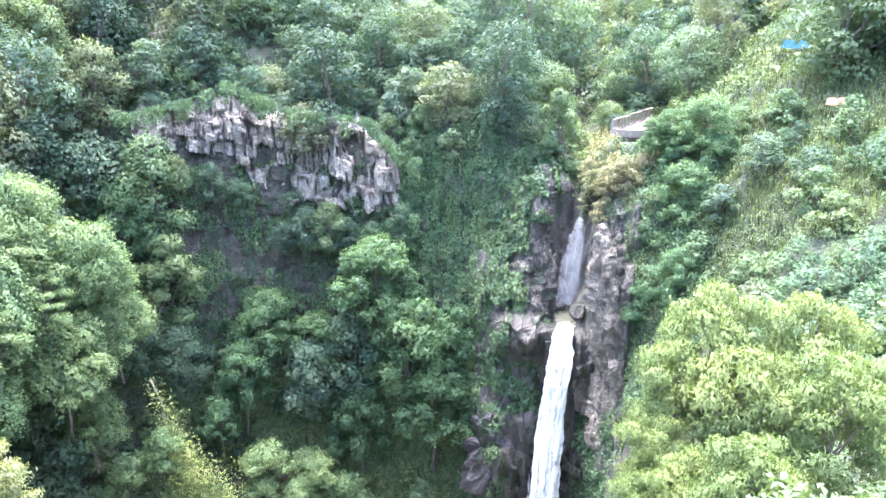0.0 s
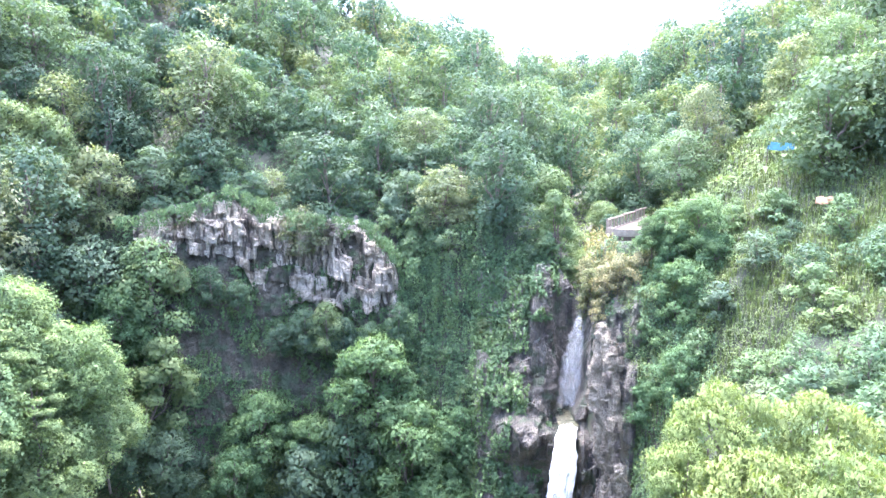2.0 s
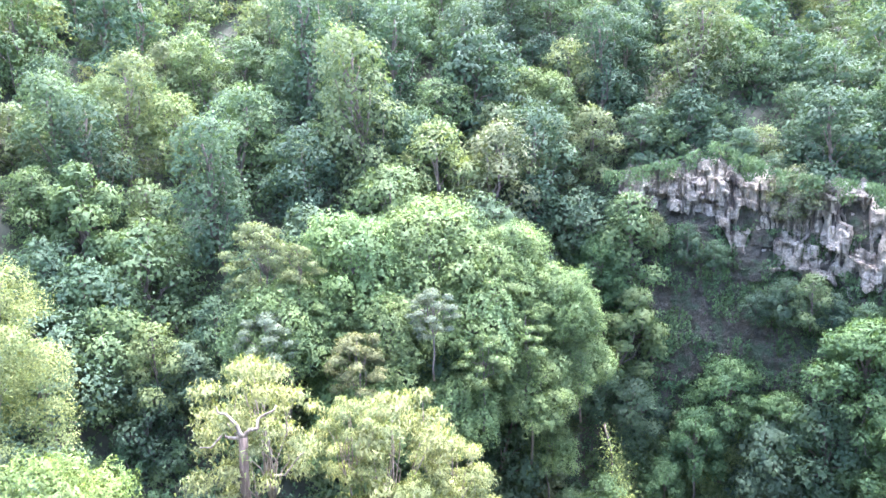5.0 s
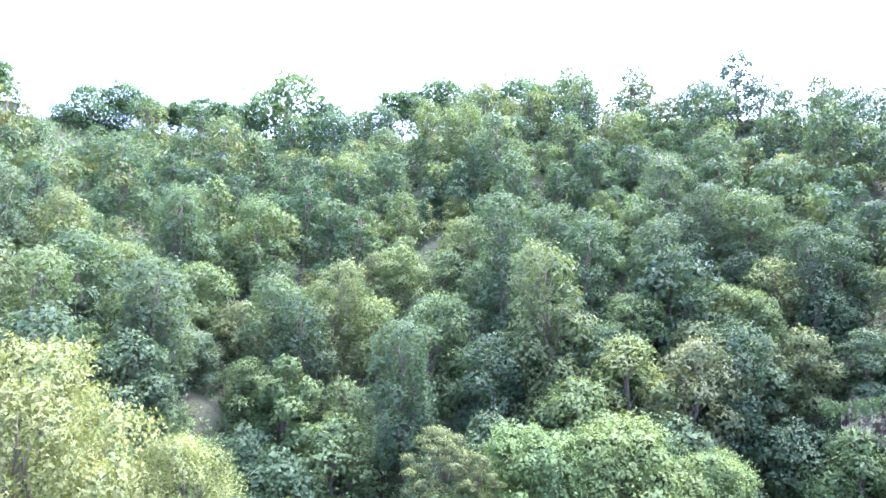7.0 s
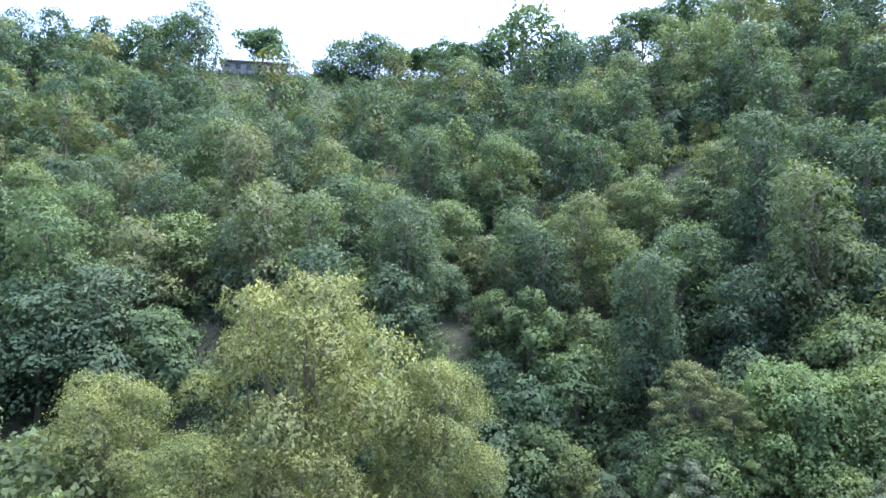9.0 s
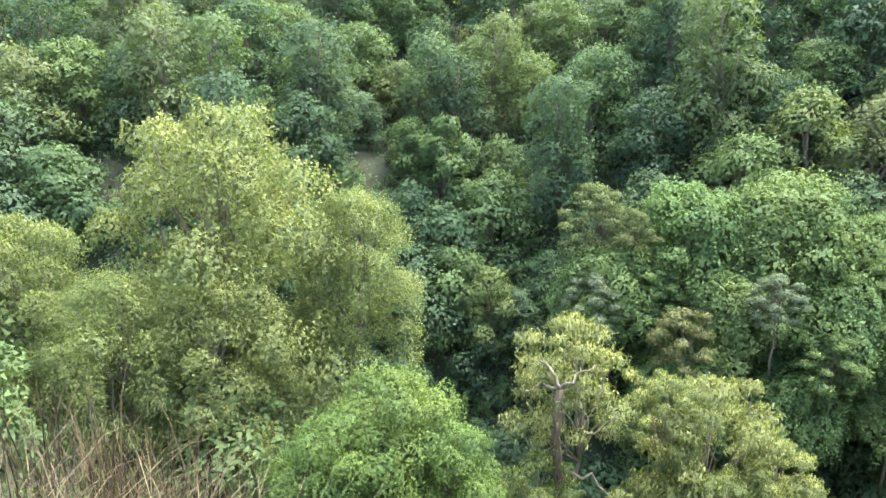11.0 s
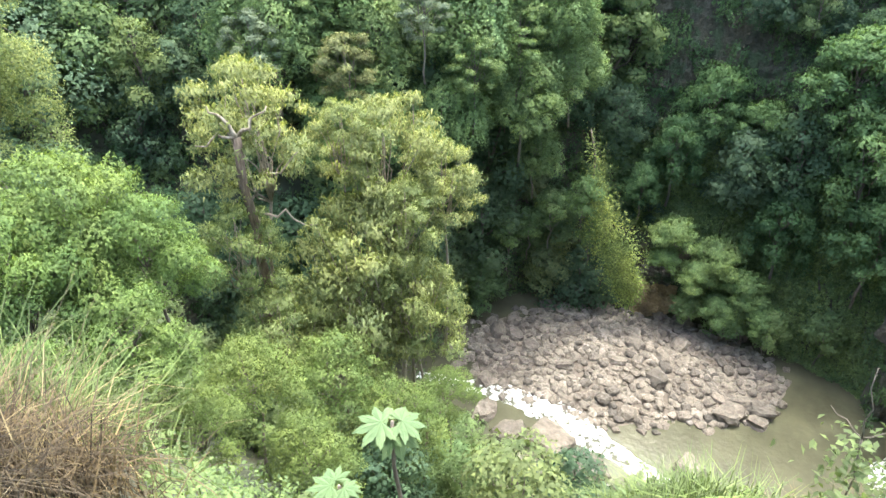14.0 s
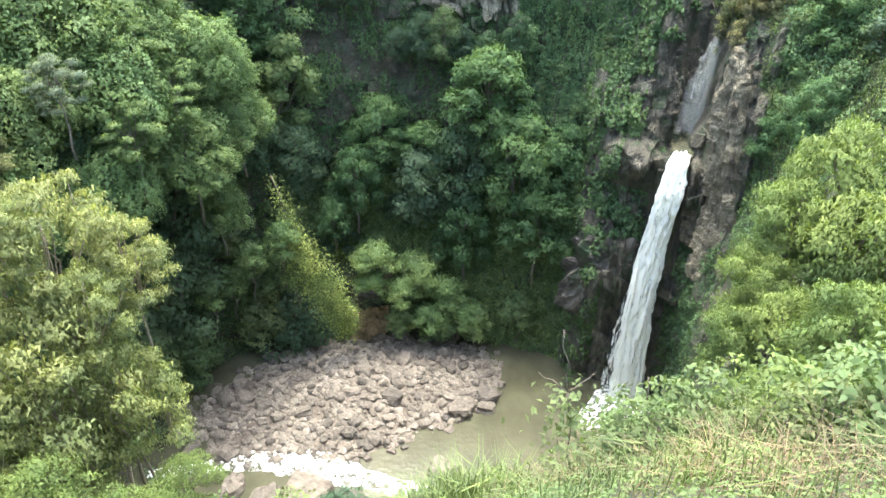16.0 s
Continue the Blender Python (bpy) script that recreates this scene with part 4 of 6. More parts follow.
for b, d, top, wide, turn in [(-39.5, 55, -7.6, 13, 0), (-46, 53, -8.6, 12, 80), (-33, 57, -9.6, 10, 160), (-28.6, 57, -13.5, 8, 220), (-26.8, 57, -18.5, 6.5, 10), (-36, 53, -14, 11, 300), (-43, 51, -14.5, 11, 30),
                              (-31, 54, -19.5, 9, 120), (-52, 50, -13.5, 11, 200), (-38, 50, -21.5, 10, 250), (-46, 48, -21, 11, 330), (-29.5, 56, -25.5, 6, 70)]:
    tree_at("dome_tree", DOME, b, d, top, wide, "broad domed green tree, sunlight put into its bright leaf colour", "domed trees above the river", turn=turn)
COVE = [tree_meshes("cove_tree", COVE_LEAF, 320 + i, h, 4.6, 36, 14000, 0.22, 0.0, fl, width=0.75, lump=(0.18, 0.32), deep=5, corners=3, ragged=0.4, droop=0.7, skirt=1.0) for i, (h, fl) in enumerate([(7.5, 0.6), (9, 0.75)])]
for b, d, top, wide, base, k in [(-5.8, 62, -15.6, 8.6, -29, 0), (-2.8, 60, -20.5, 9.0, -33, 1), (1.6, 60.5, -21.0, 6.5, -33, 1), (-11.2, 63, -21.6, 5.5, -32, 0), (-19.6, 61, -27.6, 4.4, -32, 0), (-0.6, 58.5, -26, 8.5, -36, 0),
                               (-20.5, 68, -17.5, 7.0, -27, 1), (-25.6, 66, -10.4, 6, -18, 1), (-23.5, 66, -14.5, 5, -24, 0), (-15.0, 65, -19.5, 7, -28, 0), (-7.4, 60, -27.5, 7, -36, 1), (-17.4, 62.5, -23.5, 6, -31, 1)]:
    tree_at("broadleaf_tree", COVE[k], b, d, top, wide, "broad green tree in the hollow, shade put into its dark leaf colour", "trees of the shaded hollow", base, 70 * b)
for b, d, top, wide, base, k in [(9.2, 66, -3.4, 4.2, -9.5, 2), (10.4, 64.5, -9.2, 2.6, -13, 1), (11.4, 67, -8.4, 3.0, -12, 0), (10.2, 72, -5.5, 4.0, -10, 0), (7.2, 63, -10.5, 3.4, -15, 0), (6.3, 60.5, -17, 3.4, -22, 1), (-11.2, 69.5, -5.0, 4.5, -8.5, 1), (-13.6, 75, -2.2, 4.4, -7, 0), (-11.4, 76, -2.4, 4.0, -7, 1), (-9.0, 76, -3.6, 4.4, -8, 0), (-14.0, 84, 3.4, 5.0, -2, 1), (-16.2, 78, -0.4, 4.4, -5, 0), (-13.0, 72.6, -4.2, 3.0, -7, 1), (-14.6, 73, -3.6, 3.0, -6, 0)]:
    tree_at("broadleaf_tree", BRIGHT[k] if b > 0 else MID[2 * k], b, d, top, wide, "fresh green tree leaning out over the gorge", "trees over the gorge", base, 50 * k)
ODD = [tree_meshes("odd_tree", mt, 350 + i, 7, 4.2, 30, 9000, 0.21, 0.05, 0.5, width=0.6, lump=(0.14, 0.24), deep=6, corners=3, ragged=0.35) for i, mt in enumerate([RUSTY_LEAF, GREY_LEAF, DOME_LEAF])]
for b, d, top, wide, k in ODD_TREES:
    tree_at("broadleaf_tree", ODD[k], b, d, top, wide, ("rust-tinged olive tree among the green crowns", "dull grey-green tree among brighter crowns", "bright green tree between the domed crowns")[k], "mixed trees above the river", turn=b * 13)
for b, d, top, wide, k in [(-57.2, 56, -14.2, 6, 0), (-54.3, 58, -10.8, 5.4, 2), (-59.6, 54, -17.4, 6, 4), (-62, 54, -15.6, 6, 0), (-55.4, 53, -18.4, 5, 2), (-9.6, 80, 0.4, 4.8, 0), (-11.6, 80, 0.8, 4.4, 2), (-7.4, 80, 0.0, 4.6, 4)]:
    tree_at("forest_tree", MID[k], b, d, top, wide, "dense green broadleaf tree on the gorge side", "forest on the gorge sides", turn=b * 17)
RIDGE = [tree_meshes("ridge_tree", COVE_LEAF, 400 + i, 8, 4, lb, 3200, 0.36, lo, fl, width=0.7, deep=2.5, corners=3, ragged=0.45, fill=0.04) for i, (lb, lo, fl) in enumerate([(15, 0.55, 0.5), (16, 0.42, 0.7), (20, 0.25, 0.8)])]
for b, top, wide, k in [(-87.2, 17.1, 3.8, 0), (-80.6, 16.5, 3.8, 2), (-78.4, 16.9, 3.2, 1), (-76.4, 15.9, 2.8, 0), (-74.6, 16.0, 3.0, 0), (-72.9, 16.5, 3.2, 1), (-71.2, 16.4, 3.2, 0), (-69.4, 16.5, 3.2, 1),
                        (-66.2, 19.0, 6.4, 2), (-63.2, 17.0, 4.0, 2), (-60.6, 16.6, 3.4, 2), (-82.4, 14.9, 2.0, 2), (-93.2, 17.6, 3.4, 2), (-96, 16.6, 4.4, 2), (-99.5, 15.7, 5.4, 2), (-103, 14.9, 5.4, 2), (-56.8, 18.4, 4.4, 0), (-53.4, 19.3, 4.2, 1), (-50, 18.9, 5, 2), (-46.6, 19.3, 5, 1), (-43.2, 19.3, 5, 2)]:
    tree_at("ridge_tree", RIDGE[k], b, 139, top, wide * 1.3, "tree standing against the sky on the ridge", "trees along the ridge", turn=b * 7)
plant_forest()

# ---- near trees ----
NEAR_RIGHT = tree_meshes("near_tree", FRESH_LEAF, 11, 5.0, 2.6, 26, 17000, 0.165, 0.0, 0.75, droop=1.4, width=0.38, corners=3, gentle=0.4, fill=0.05, lump=(0.2, 0.34), deep=2, sides=6, skirt=0.9, ragged=0.4)
for b, d, top, wide, turn in [(23, 15.5, -17.6, 11, 40), (29.5, 16, -17.4, 12, 150), (20.5, 14.5, -22.5, 10, 260), (26, 14, -22, 13, 330), (32.5, 14, -21, 12, 80), (19.8, 13.5, -28.5, 8, 200), (22.5, 12.5, -30.5, 10, 15), (27, 12, -28.5, 12, 110), (18.4, 13.2, -33, 7, 290)]:
    tree_at("broadleaf_tree", NEAR_RIGHT, b, d, top, wide, "bright green tree with drooping pointed leaves on the slope", "bright trees on the near slope", turn=turn)
YELLOW = tree_meshes("yellow_tree", YELLOW_LEAF, 12, 11, 4.6, 48, 52000, 0.125, 0.0, 0.8, droop=0.5, width=0.6, corners=3, gentle=0.35, fill=0.05, lump=(0.17, 0.32), deep=6, sides=6, skirt=0.8, ragged=0.35)
tree_at("broadleaf_tree", YELLOW, -84, 21, -0.1, 23, "tall tree with pale yellowish green leaves", turn=0)
tree_at("broadleaf_tree", YELLOW, -73.5, 21, -8.0, 13, "pale yellowish green tree leaning from a taller one", turn=210)
tree_at("broadleaf_tree", YELLOW, -85, 18.5, -13.5, 15, "pale yellowish green tree at the foot of a taller one", turn=75)
tree_at("broadleaf_tree", YELLOW, -98.5, 22, -8, 14, "pale yellowish green tree beside a taller one", turn=120)
OLIVE = tree_meshes("olive_tree", OLIVE_LEAF, 13, 7, 3.8, 34, 12000, 0.25, 0.05, 0.65, droop=1.5, width=0.34, corners=3, gentle=0.4, fill=0.02, lump=(0.13, 0.24), deep=16, sides=7, bark=PALE_BARK, skirt=0.8, ragged=0.5)
for b, d, top, wide, turn in [(-54.8, 27, -18.8, 13, 0), (-43, 27, -22.5, 14, 140), (-46.8, 26.4, -23.0, 8, 220), (-38, 26.5, -26.5, 9, 60), (-46, 25, -30.5, 18, 300), (-41, 24, -36, 13, 90), (-55, 23.5, -37, 13, 180), (-57.5, 25, -30, 10, 110), (-47, 24.5, -36, 14, 250), (-51, 23, -41, 14, 75), (-41.5, 25, -29.5, 10, 190)]:
    tree_at("broadleaf_tree", OLIVE, b, d, top, wide, "tall thin-leaved olive green tree with pale bare limbs", "olive green trees by the river", turn=turn)
g = np.random.default_rng(77)
at = [aloft(-56.2, 25.6, -36), aloft(-56.3, 25.2, -30.8), aloft(-55.9, 24.9, -25.2), aloft(-57.8, 25.0, -22.6), aloft(-53.0, 24.8, -23.2), aloft(-51.0, 24.6, -27.0), aloft(-59.4, 25.2, -25.4), aloft(-49.6, 24.4, -33.0)]
root = thing("leaning_trunk", "thick brown tree trunk with bare forking limbs", "tree trunk", at=Matrix.Translation(at[0]))
rel = [np.array(p - at[0]) for p in at]
for name, line in (("trunk", bent(g, rel[0] - np.array([0, 0, 9.0]), rel[2], 0.27, 0.17, 8, 0.02)), ("limb", bent(g, rel[2], rel[3], 0.1, 0.02, 6, 0.08)), ("limb", bent(g, rel[2], rel[4], 0.09, 0.02, 6, 0.08)),
                   ("limb", bent(g, rel[1], rel[5], 0.08, 0.02, 6, 0.08)), ("limb", bent(g, rel[2], rel[6], 0.07, 0.02, 6, 0.08)), ("limb", bent(g, rel[1], rel[7], 0.07, 0.02, 6, 0.08))):
    v, f = tubes([line], 9)
    part(name, mesh_from(name, v, f, BROWN_BARK if name == "trunk" else PALE_BARK, True), root)
FILL = tree_meshes("low_tree", FRESH_LEAF, 15, 5, 3.4, 30, 14000, 0.14, 0.0, 0.7, droop=0.7, corners=3, gentle=0.4, fill=0.06, lump=(0.18, 0.32), ragged=0.35, deep=6, skirt=0.9)
for b, d, top, wide, turn in [(-51, 20, -42.5, 15, 0), (-43.5, 19, -46.5, 14, 80), (-60, 17, -41, 14, 160), (-37.5, 21, -45.5, 9, 240), (-66, 14, -44, 13, 300), (-55, 15, -48.5, 15, 45)]:
    tree_at("low_tree", FILL, b, d, top, wide, "low yellow-green leafy tree on the near slope", "low trees on the near slope", turn=turn)
GREEN = tree_meshes("green_tree", LIGHT_LEAF, 14, 6, 3.8, 30, 26000, 0.15, 0.0, 0.75, droop=0.6, corners=3, gentle=0.4, fill=0.06, lump=(0.18, 0.32), ragged=0.35, deep=5, skirt=0.9)
tree_at("broadleaf_tree", GREEN, -70.5, 15.5, -23.8, 17, "dense green bushy tree with glossy leaves", turn=70)
for b, d, top, wide, turn in [(-76, 14.5, -27, 15, 10), (-65.5, 15, -28, 13, 130), (-70, 13.5, -34, 16, 250), (-78, 12.5, -36, 12, 310)]:
    tree_at("broadleaf_tree", GREEN, b, d, top, wide, "green bushy tree below a taller one", "bushy trees on the near slope", turn=turn)
tree_at("broadleaf_tree", YELLOW, -92.5, 19, -13, 14, "pale yellowish green tree crowding under a taller one", turn=250)
SLOPE = [tree_meshes("slope_tree", mt, 500 + i, h, s, 16, 5000, 0.2, 0.0, 0.75, width=0.7, corners=3, fill=0.04) for i, (h, s, mt) in enumerate([(6, 2.8, BUSH_LEAF), (5, 3.0, SCRUB_LEAF), (7, 2.6, FOREST_LEAF)])]
r = np.random.default_rng(21)
kept = []
for _ in range(900):
    b, d = r.uniform(-104, -22), r.uniform(17, 44)
    if b > -38 and d > 31:
        continue
    p = spot(b, d, -0.4)
    if any((p.x - u) ** 2 + (p.y - v) ** 2 < 3.6 ** 2 for u, v in kept) or p.z < 1.0:
        continue
    kept.append((p.x, p.y))
    s = r.uniform(0.7, 1.25)
    plant_tree("slope_tree", SLOPE[r.integers(0, 3)], Matrix.Translation(p) @ pose(0, 0, 0, 0, 0, r.uniform(0, 360)) @ Matrix.Diagonal((s, s, s, 1)),
               "small leafy tree on the slope below the viewpoint", "tree", "small trees on the near slope")

# ---- low growth ----


def scatter(name, label, category, n, place, leaf, width, tall, mat, seed, droop=0.4, upright=0.7):
    """Leaves in uneven heaps over the land: one lot of uncounted growth."""
    g = np.random.default_rng(seed)
    cs, ns = [], []
    for _ in range(n):
        p, nm = place(g)
        lump = 0.5 + noise.noise(p * 0.55 + Vector((seed, 0, 0))) * 0.8 + noise.noise(p * 1.7) * 0.35
        h = max(0.05, lump) * tall * math.sqrt(g.random())
        cs.append(p + nm * h * 0.5 + Vector((0, 0, h * 0.6)))
        ns.append(nm * 0.6 + Vector((0, 0, upright)))
    cs, ns = np.array(cs), unit(np.array(ns) + g.normal(size=(n, 3)) * 0.5)
    ob = new(name, quads_mesh(name, leaves(g, cs, ns, leaf, width, droop, corners=4 if leaf < 0.15 else 3), mat, None if leaf < 0.15 else ns))
    return tagged(ob, label, category, kind="stuff")


def on_slope(b0, b1, first, last, f0=0.0, f1=1.0, clear=None):
    def place(g):
        while True:
            b = g.uniform(b0, b1)
            p, n, d, _ = slope_point(b, first, last, g.uniform(f0, f1))
            if not (clear and clear(b, d, p.z)):
                return p, n
    return place


def on_terrace(b, d, z):
    """The open floor of the terrace."""
    x, y = d * math.sin(radians(b)), d * math.cos(radians(b))
    near, far = np.interp(y, [60.4, 62.2, 63.4, 72.8], [15.8, 14.6, 15.2, 21.0]), np.interp(y, [60.6, 62.4, 71.6], [17.6, 19.2, 22.6])
    return 59.6 < y < 72.8 and near - 0.5 < x < far + 0.3


def rock_shows(b, d, z):
    el = math.degrees(math.atan2(z - EYE, d))
    return (9.4 < b < 12.6 and el > -30) or (4.5 < b < 9.2 and -34 < el < -27) or (12.4 < b < 16.4 and -30 < el < -14.0) or on_terrace(b, d, z) or (-22.4 < b < -13.6 and -18.2 < el < -9 and noise.noise(Vector((b * 0.7, 0, el * 0.5))) > -0.25) or (-26 < b < -14 and el < -33)


scatter("ivy", "dark green creepers hanging over the gorge walls", "ivy", 110000, on_slope(-42, 7, 6, 9, clear=rock_shows), 0.2, 0.6, 1.2, IVY_LEAF, 1, 0.8)
def wall_bare(b, d, z):
    return rock_shows(b, d, z) or noise.noise(Vector((b * 0.8, 1.0, z * 0.1))) + 0.5 * noise.noise(Vector((b * 2.2, 4.0, z * 0.25))) > 0.16


scatter("ivy", "mossy green growth hanging below the rock face", "ivy", 12000, on_slope(-13.8, -7.2, 7, 8, 0.15, 0.98), 0.2, 0.55, 1.9, BUSH_LEAF, 63, 1.0)
scatter("ivy", "fine creepers matted over the steep wall", "ivy", 46000, on_slope(-6, 9.4, 7, 9, clear=wall_bare), 0.22, 0.6, 1.6, IVY_LEAF, 61, 0.9)
scatter("ivy", "thick smooth mat of bright green creepers above the pool", "ivy", 34000, on_slope(-20, 1, 6, 7, 0.1, 0.9, clear=rock_shows), 0.2, 0.65, 2.4, DOME_LEAF, 64, 0.8)
scatter("ivy", "creepers and ferns covering the shaded slope over the pool", "ivy", 60000, on_slope(-24, 3, 6, 7, clear=rock_shows), 0.26, 0.65, 1.3, BUSH_LEAF, 62, 0.6)
scatter("ivy", "green creepers and shrubs on the wall beside the falls", "ivy", 26000, on_slope(12.6, 22, 6, 9, clear=rock_shows), 0.22, 0.6, 1.2, IVY_LEAF, 2, 0.8)
scatter("undergrowth", "low green undergrowth beneath the trees", "undergrowth", 26000, on_slope(-110, -38, 5, 9), 0.38, 0.6, 1.4, IVY_LEAF, 3, 0.5)
scatter("slope_scrub", "bright green scrub and tall grass on the open slope", "scrub", 76000, on_slope(15, 36, 7, 10, clear=on_terrace), 0.19, 0.45, 0.9, SCRUB_LEAF, 4, 0.3)
scatter("undergrowth", "bushy undergrowth along the ridge road", "undergrowth", 20000, on_slope(-94, -58, 10, 11, 0.3, 1.0), 0.5, 0.6, 1.5, IVY_LEAF, 9, 0.5)
scatter("undergrowth", "tall bushes between the ridge trees", "undergrowth", 6000, on_slope(-83.5, -58, 10, 11, 0.93, 1.0), 0.5, 0.6, 3.6, FOREST_LEAF, 27, 0.5)
scatter("undergrowth", "leafy undergrowth behind the terrace", "undergrowth", 9000, on_slope(4, 31, 9, 10, 0.0, 1.0, clear=on_terrace), 0.4, 0.6, 1.3, BUSH_LEAF, 10, 0.5)
scatter("undergrowth", "shaded undergrowth between the trees of the upper slope", "undergrowth", 32000, on_slope(-112, -6, 9, 11), 0.55, 0.6, 1.6, IVY_LEAF, 17, 0.5)
scatter("slope_scrub", "thick green scrub on the hollow of the slope", "scrub", 46000, on_slope(15, 44, 3, 7), 0.18, 0.42, 1.3, BUSH_LEAF, 5, 0.4)
scatter("ivy", "creepers spilling down the side of the spur, warm sunlight put into their colour", "ivy", 5000, on_slope(11.6, 14.2, 8, 10, 0.1, 0.6, clear=on_terrace), 0.32, 0.55, 1.1, WARM_LIT_LEAF, 18, 0.8)
scatter("undergrowth", "leafy weeds round the terrace", "undergrowth", 6000, on_slope(12.2, 19, 8, 10, 0.75, 1.0, clear=on_terrace), 0.22, 0.55, 0.5, WARM_LIT_LEAF, 22, 0.5)
scatter("bank_growth", "leafy growth along the river bank", "undergrowth", 7000, on_slope(-60, -4, 6, 7, 0.0, 0.6), 0.3, 0.55, 1.2, BUSH_LEAF, 6, 0.5)
scatter("brush", "sunlit green brush on the edge of the viewpoint", "brush", 10000, on_slope(-60, 40, 1, 4, 0.12, 0.7), 0.12, 0.5, 1.0, SCRUB_LEAF, 7, 0.4)
scatter("brush", "leafy green weeds below the viewpoint", "brush", 9000, on_slope(-112, 44, 1, 4, 0.15, 0.8), 0.12, 0.6, 0.9, BUSH_LEAF, 8, 0.4)

scatter("brush", "fine low weeds at the foot of the viewpoint", "brush", 20000, on_slope(-74, 46, 0, 2, 0.25, 1.0), 0.06, 0.5, 0.45, BUSH_LEAF, 19, 0.4)
scatter("brush", "brown dead fern among the dry grass", "brush", 8000, on_slope(-112, -82, 1, 2, 0.0, 1.0), 0.07, 0.16, 0.5, STRAW, 20, 0.6)


def on_wall(wall, b0, b1, e0, e1, least=-0.12):
    def place(g):
        while True:
            a, t = radians(g.uniform(b0, b1)), radians(g.uniform(e0, e1))
            way = Vector((math.sin(a) * math.cos(t), math.cos(a) * math.cos(t), math.sin(t)))
            hit = wall.ray_cast(Vector((0, 0, EYE)) + way * 36, way)
            if hit[0] is not None and noise.noise(hit[0] * 0.45) + 0.3 * noise.noise(hit[0] * 1.6) > least:
                return hit[0], hit[1] if hit[1].dot(way) < 0 else -hit[1]
    return place


for b0, b1, e0, e1, n, seed in [(2.0, 7.2, -22, -8.5, 9000, 51), (7.0, 9.6, -14.5, -8.5, 2600, 52), (4.0, 8.8, -30, -26, 3200, 53), (2.0, 6.0, -42, -22, 6000, 54), (16.4, 17.4, -33, -9, 3000, 55), (12.2, 15.5, -42, -28, 3200, 56)]:
    scatter("ivy", "green creepers clinging to the rock by the falls", "ivy", n, on_wall(CLEFT, b0, b1, e0, e1), 0.3, 0.6, 0.9, IVY_LEAF, seed, 0.8)
scatter("ivy", "dark creepers hanging over the earthy hollow", "ivy", 30000, on_wall(HOLLOW, -24.5, -3, -23, -10, -0.02), 0.2, 0.6, 1.3, IVY_LEAF, 65, 0.9)


r = np.random.default_rng(61)
for k in range(400):
    b, f = (r.uniform(-4, 8), r.random()) if k < 60 else (r.uniform(-52, 6), r.random()) if k < 280 else (r.uniform(-78, -48), r.random())
    p, n, d, _ = slope_point(b, 6, 8 if 60 <= k < 280 else 9, f)
    el = math.degrees(math.atan2(p.z - EYE, d))
    low = np.interp(b, [-24, -17, -15.6, -15, -3.4, -3], [-9.5, -11, -12.5, -16, -16.5, -8])
    if el > low or p.z < 2.0 or (-22 < b < -15 and el < -33) or (-22.5 < b < -7.5 and el > -21.5) or (b > -3 and el < -33):
        continue
    s = r.uniform(0.5, 1.2) * (0.6 if b > -3 or (b > -16 and el < -30) else 1.0)
    plant_tree("wall_shrub", SHRUB[r.integers(0, 5)], Matrix.Translation(p - n * 0.2) @ pose(0, 0, 0, 18, 0, 0) @ pose(0, 0, 0, 0, 0, r.uniform(0, 360)) @ Matrix.Diagonal((s, s, s, 1)),
               "shaded green shrub rooted in the gorge wall", "shrub", "shrubs on the gorge wall")
for b, d, top, wide in [(-11.4, 66.4, -13.4, 3.4), (-9.6, 65.6, -12.9, 3.6), (-8.2, 65.8, -14.2, 3.0), (-13.4, 66.6, -14.4, 2.8), (-6.0, 65.4, -14.6, 3.0), (-3.6, 64.4, -13.2, 2.8), (-16.6, 68.0, -10.8, 2.4), (-18.6, 67.8, -9.6, 2.6), (-21.2, 68.0, -8.9, 2.4)]:
    tree_at("cliff_shrub", MID[(0, 2, 4)[int(-b) % 3]], b, d, top, wide, "soft green shrub at the foot of the rock face", "shrubs under the rock face", turn=b * 40)


r = np.random.default_rng(67)
for k in range(90):
    b = r.uniform(-26, 9)
    p, n, d, _ = slope_point(b, 8, 10, r.uniform(0.05, 0.6) ** 1.5)
    el = math.degrees(math.atan2(p.z - EYE, d))
    if el < np.interp(b, [-24, -17, -11, -6, -3, 9], [-6.0, -4.6, -6.6, -7.8, -10, -11]):
        continue
    s = r.uniform(0.6, 1.3)
    plant_tree("rim_shrub", SHRUB[r.integers(0, 5)], Matrix.Translation(p - n * 0.2) @ pose(0, 0, 0, 24, 0, 0) @ pose(0, 0, 0, 0, 0, r.uniform(0, 360)) @ Matrix.Diagonal((s, s, s, 1)),
               "green shrub hanging over the rim of the cliff", "shrub", "shrubs along the rim")
scatter("brush", "fine weeds round the viewpoint", "brush", 14000, on_slope(46, 248, 0, 2, 0.0, 1.0), 0.06, 0.5, 0.3, BUSH_LEAF, 26, 0.4)


BANK_SHRUBS = [(-24.6, 56.4, -29.2, 4.4), (-23.6, 56.6, -32.4, 3.4), (-27.6, 56, -30.6, 4.0), (-31.6, 55.5, -32.4, 4.4), (-29.6, 56, -32.2, 3.6), (-8, 56.5, -35.6, 5), (-10, 55.6, -37.0, 4.4), (-13.6, 55.8, -36.6, 4.0), (-5.8, 55.6, -36.6, 4.4), (-1.4, 56.6, -35.2, 4.6)]
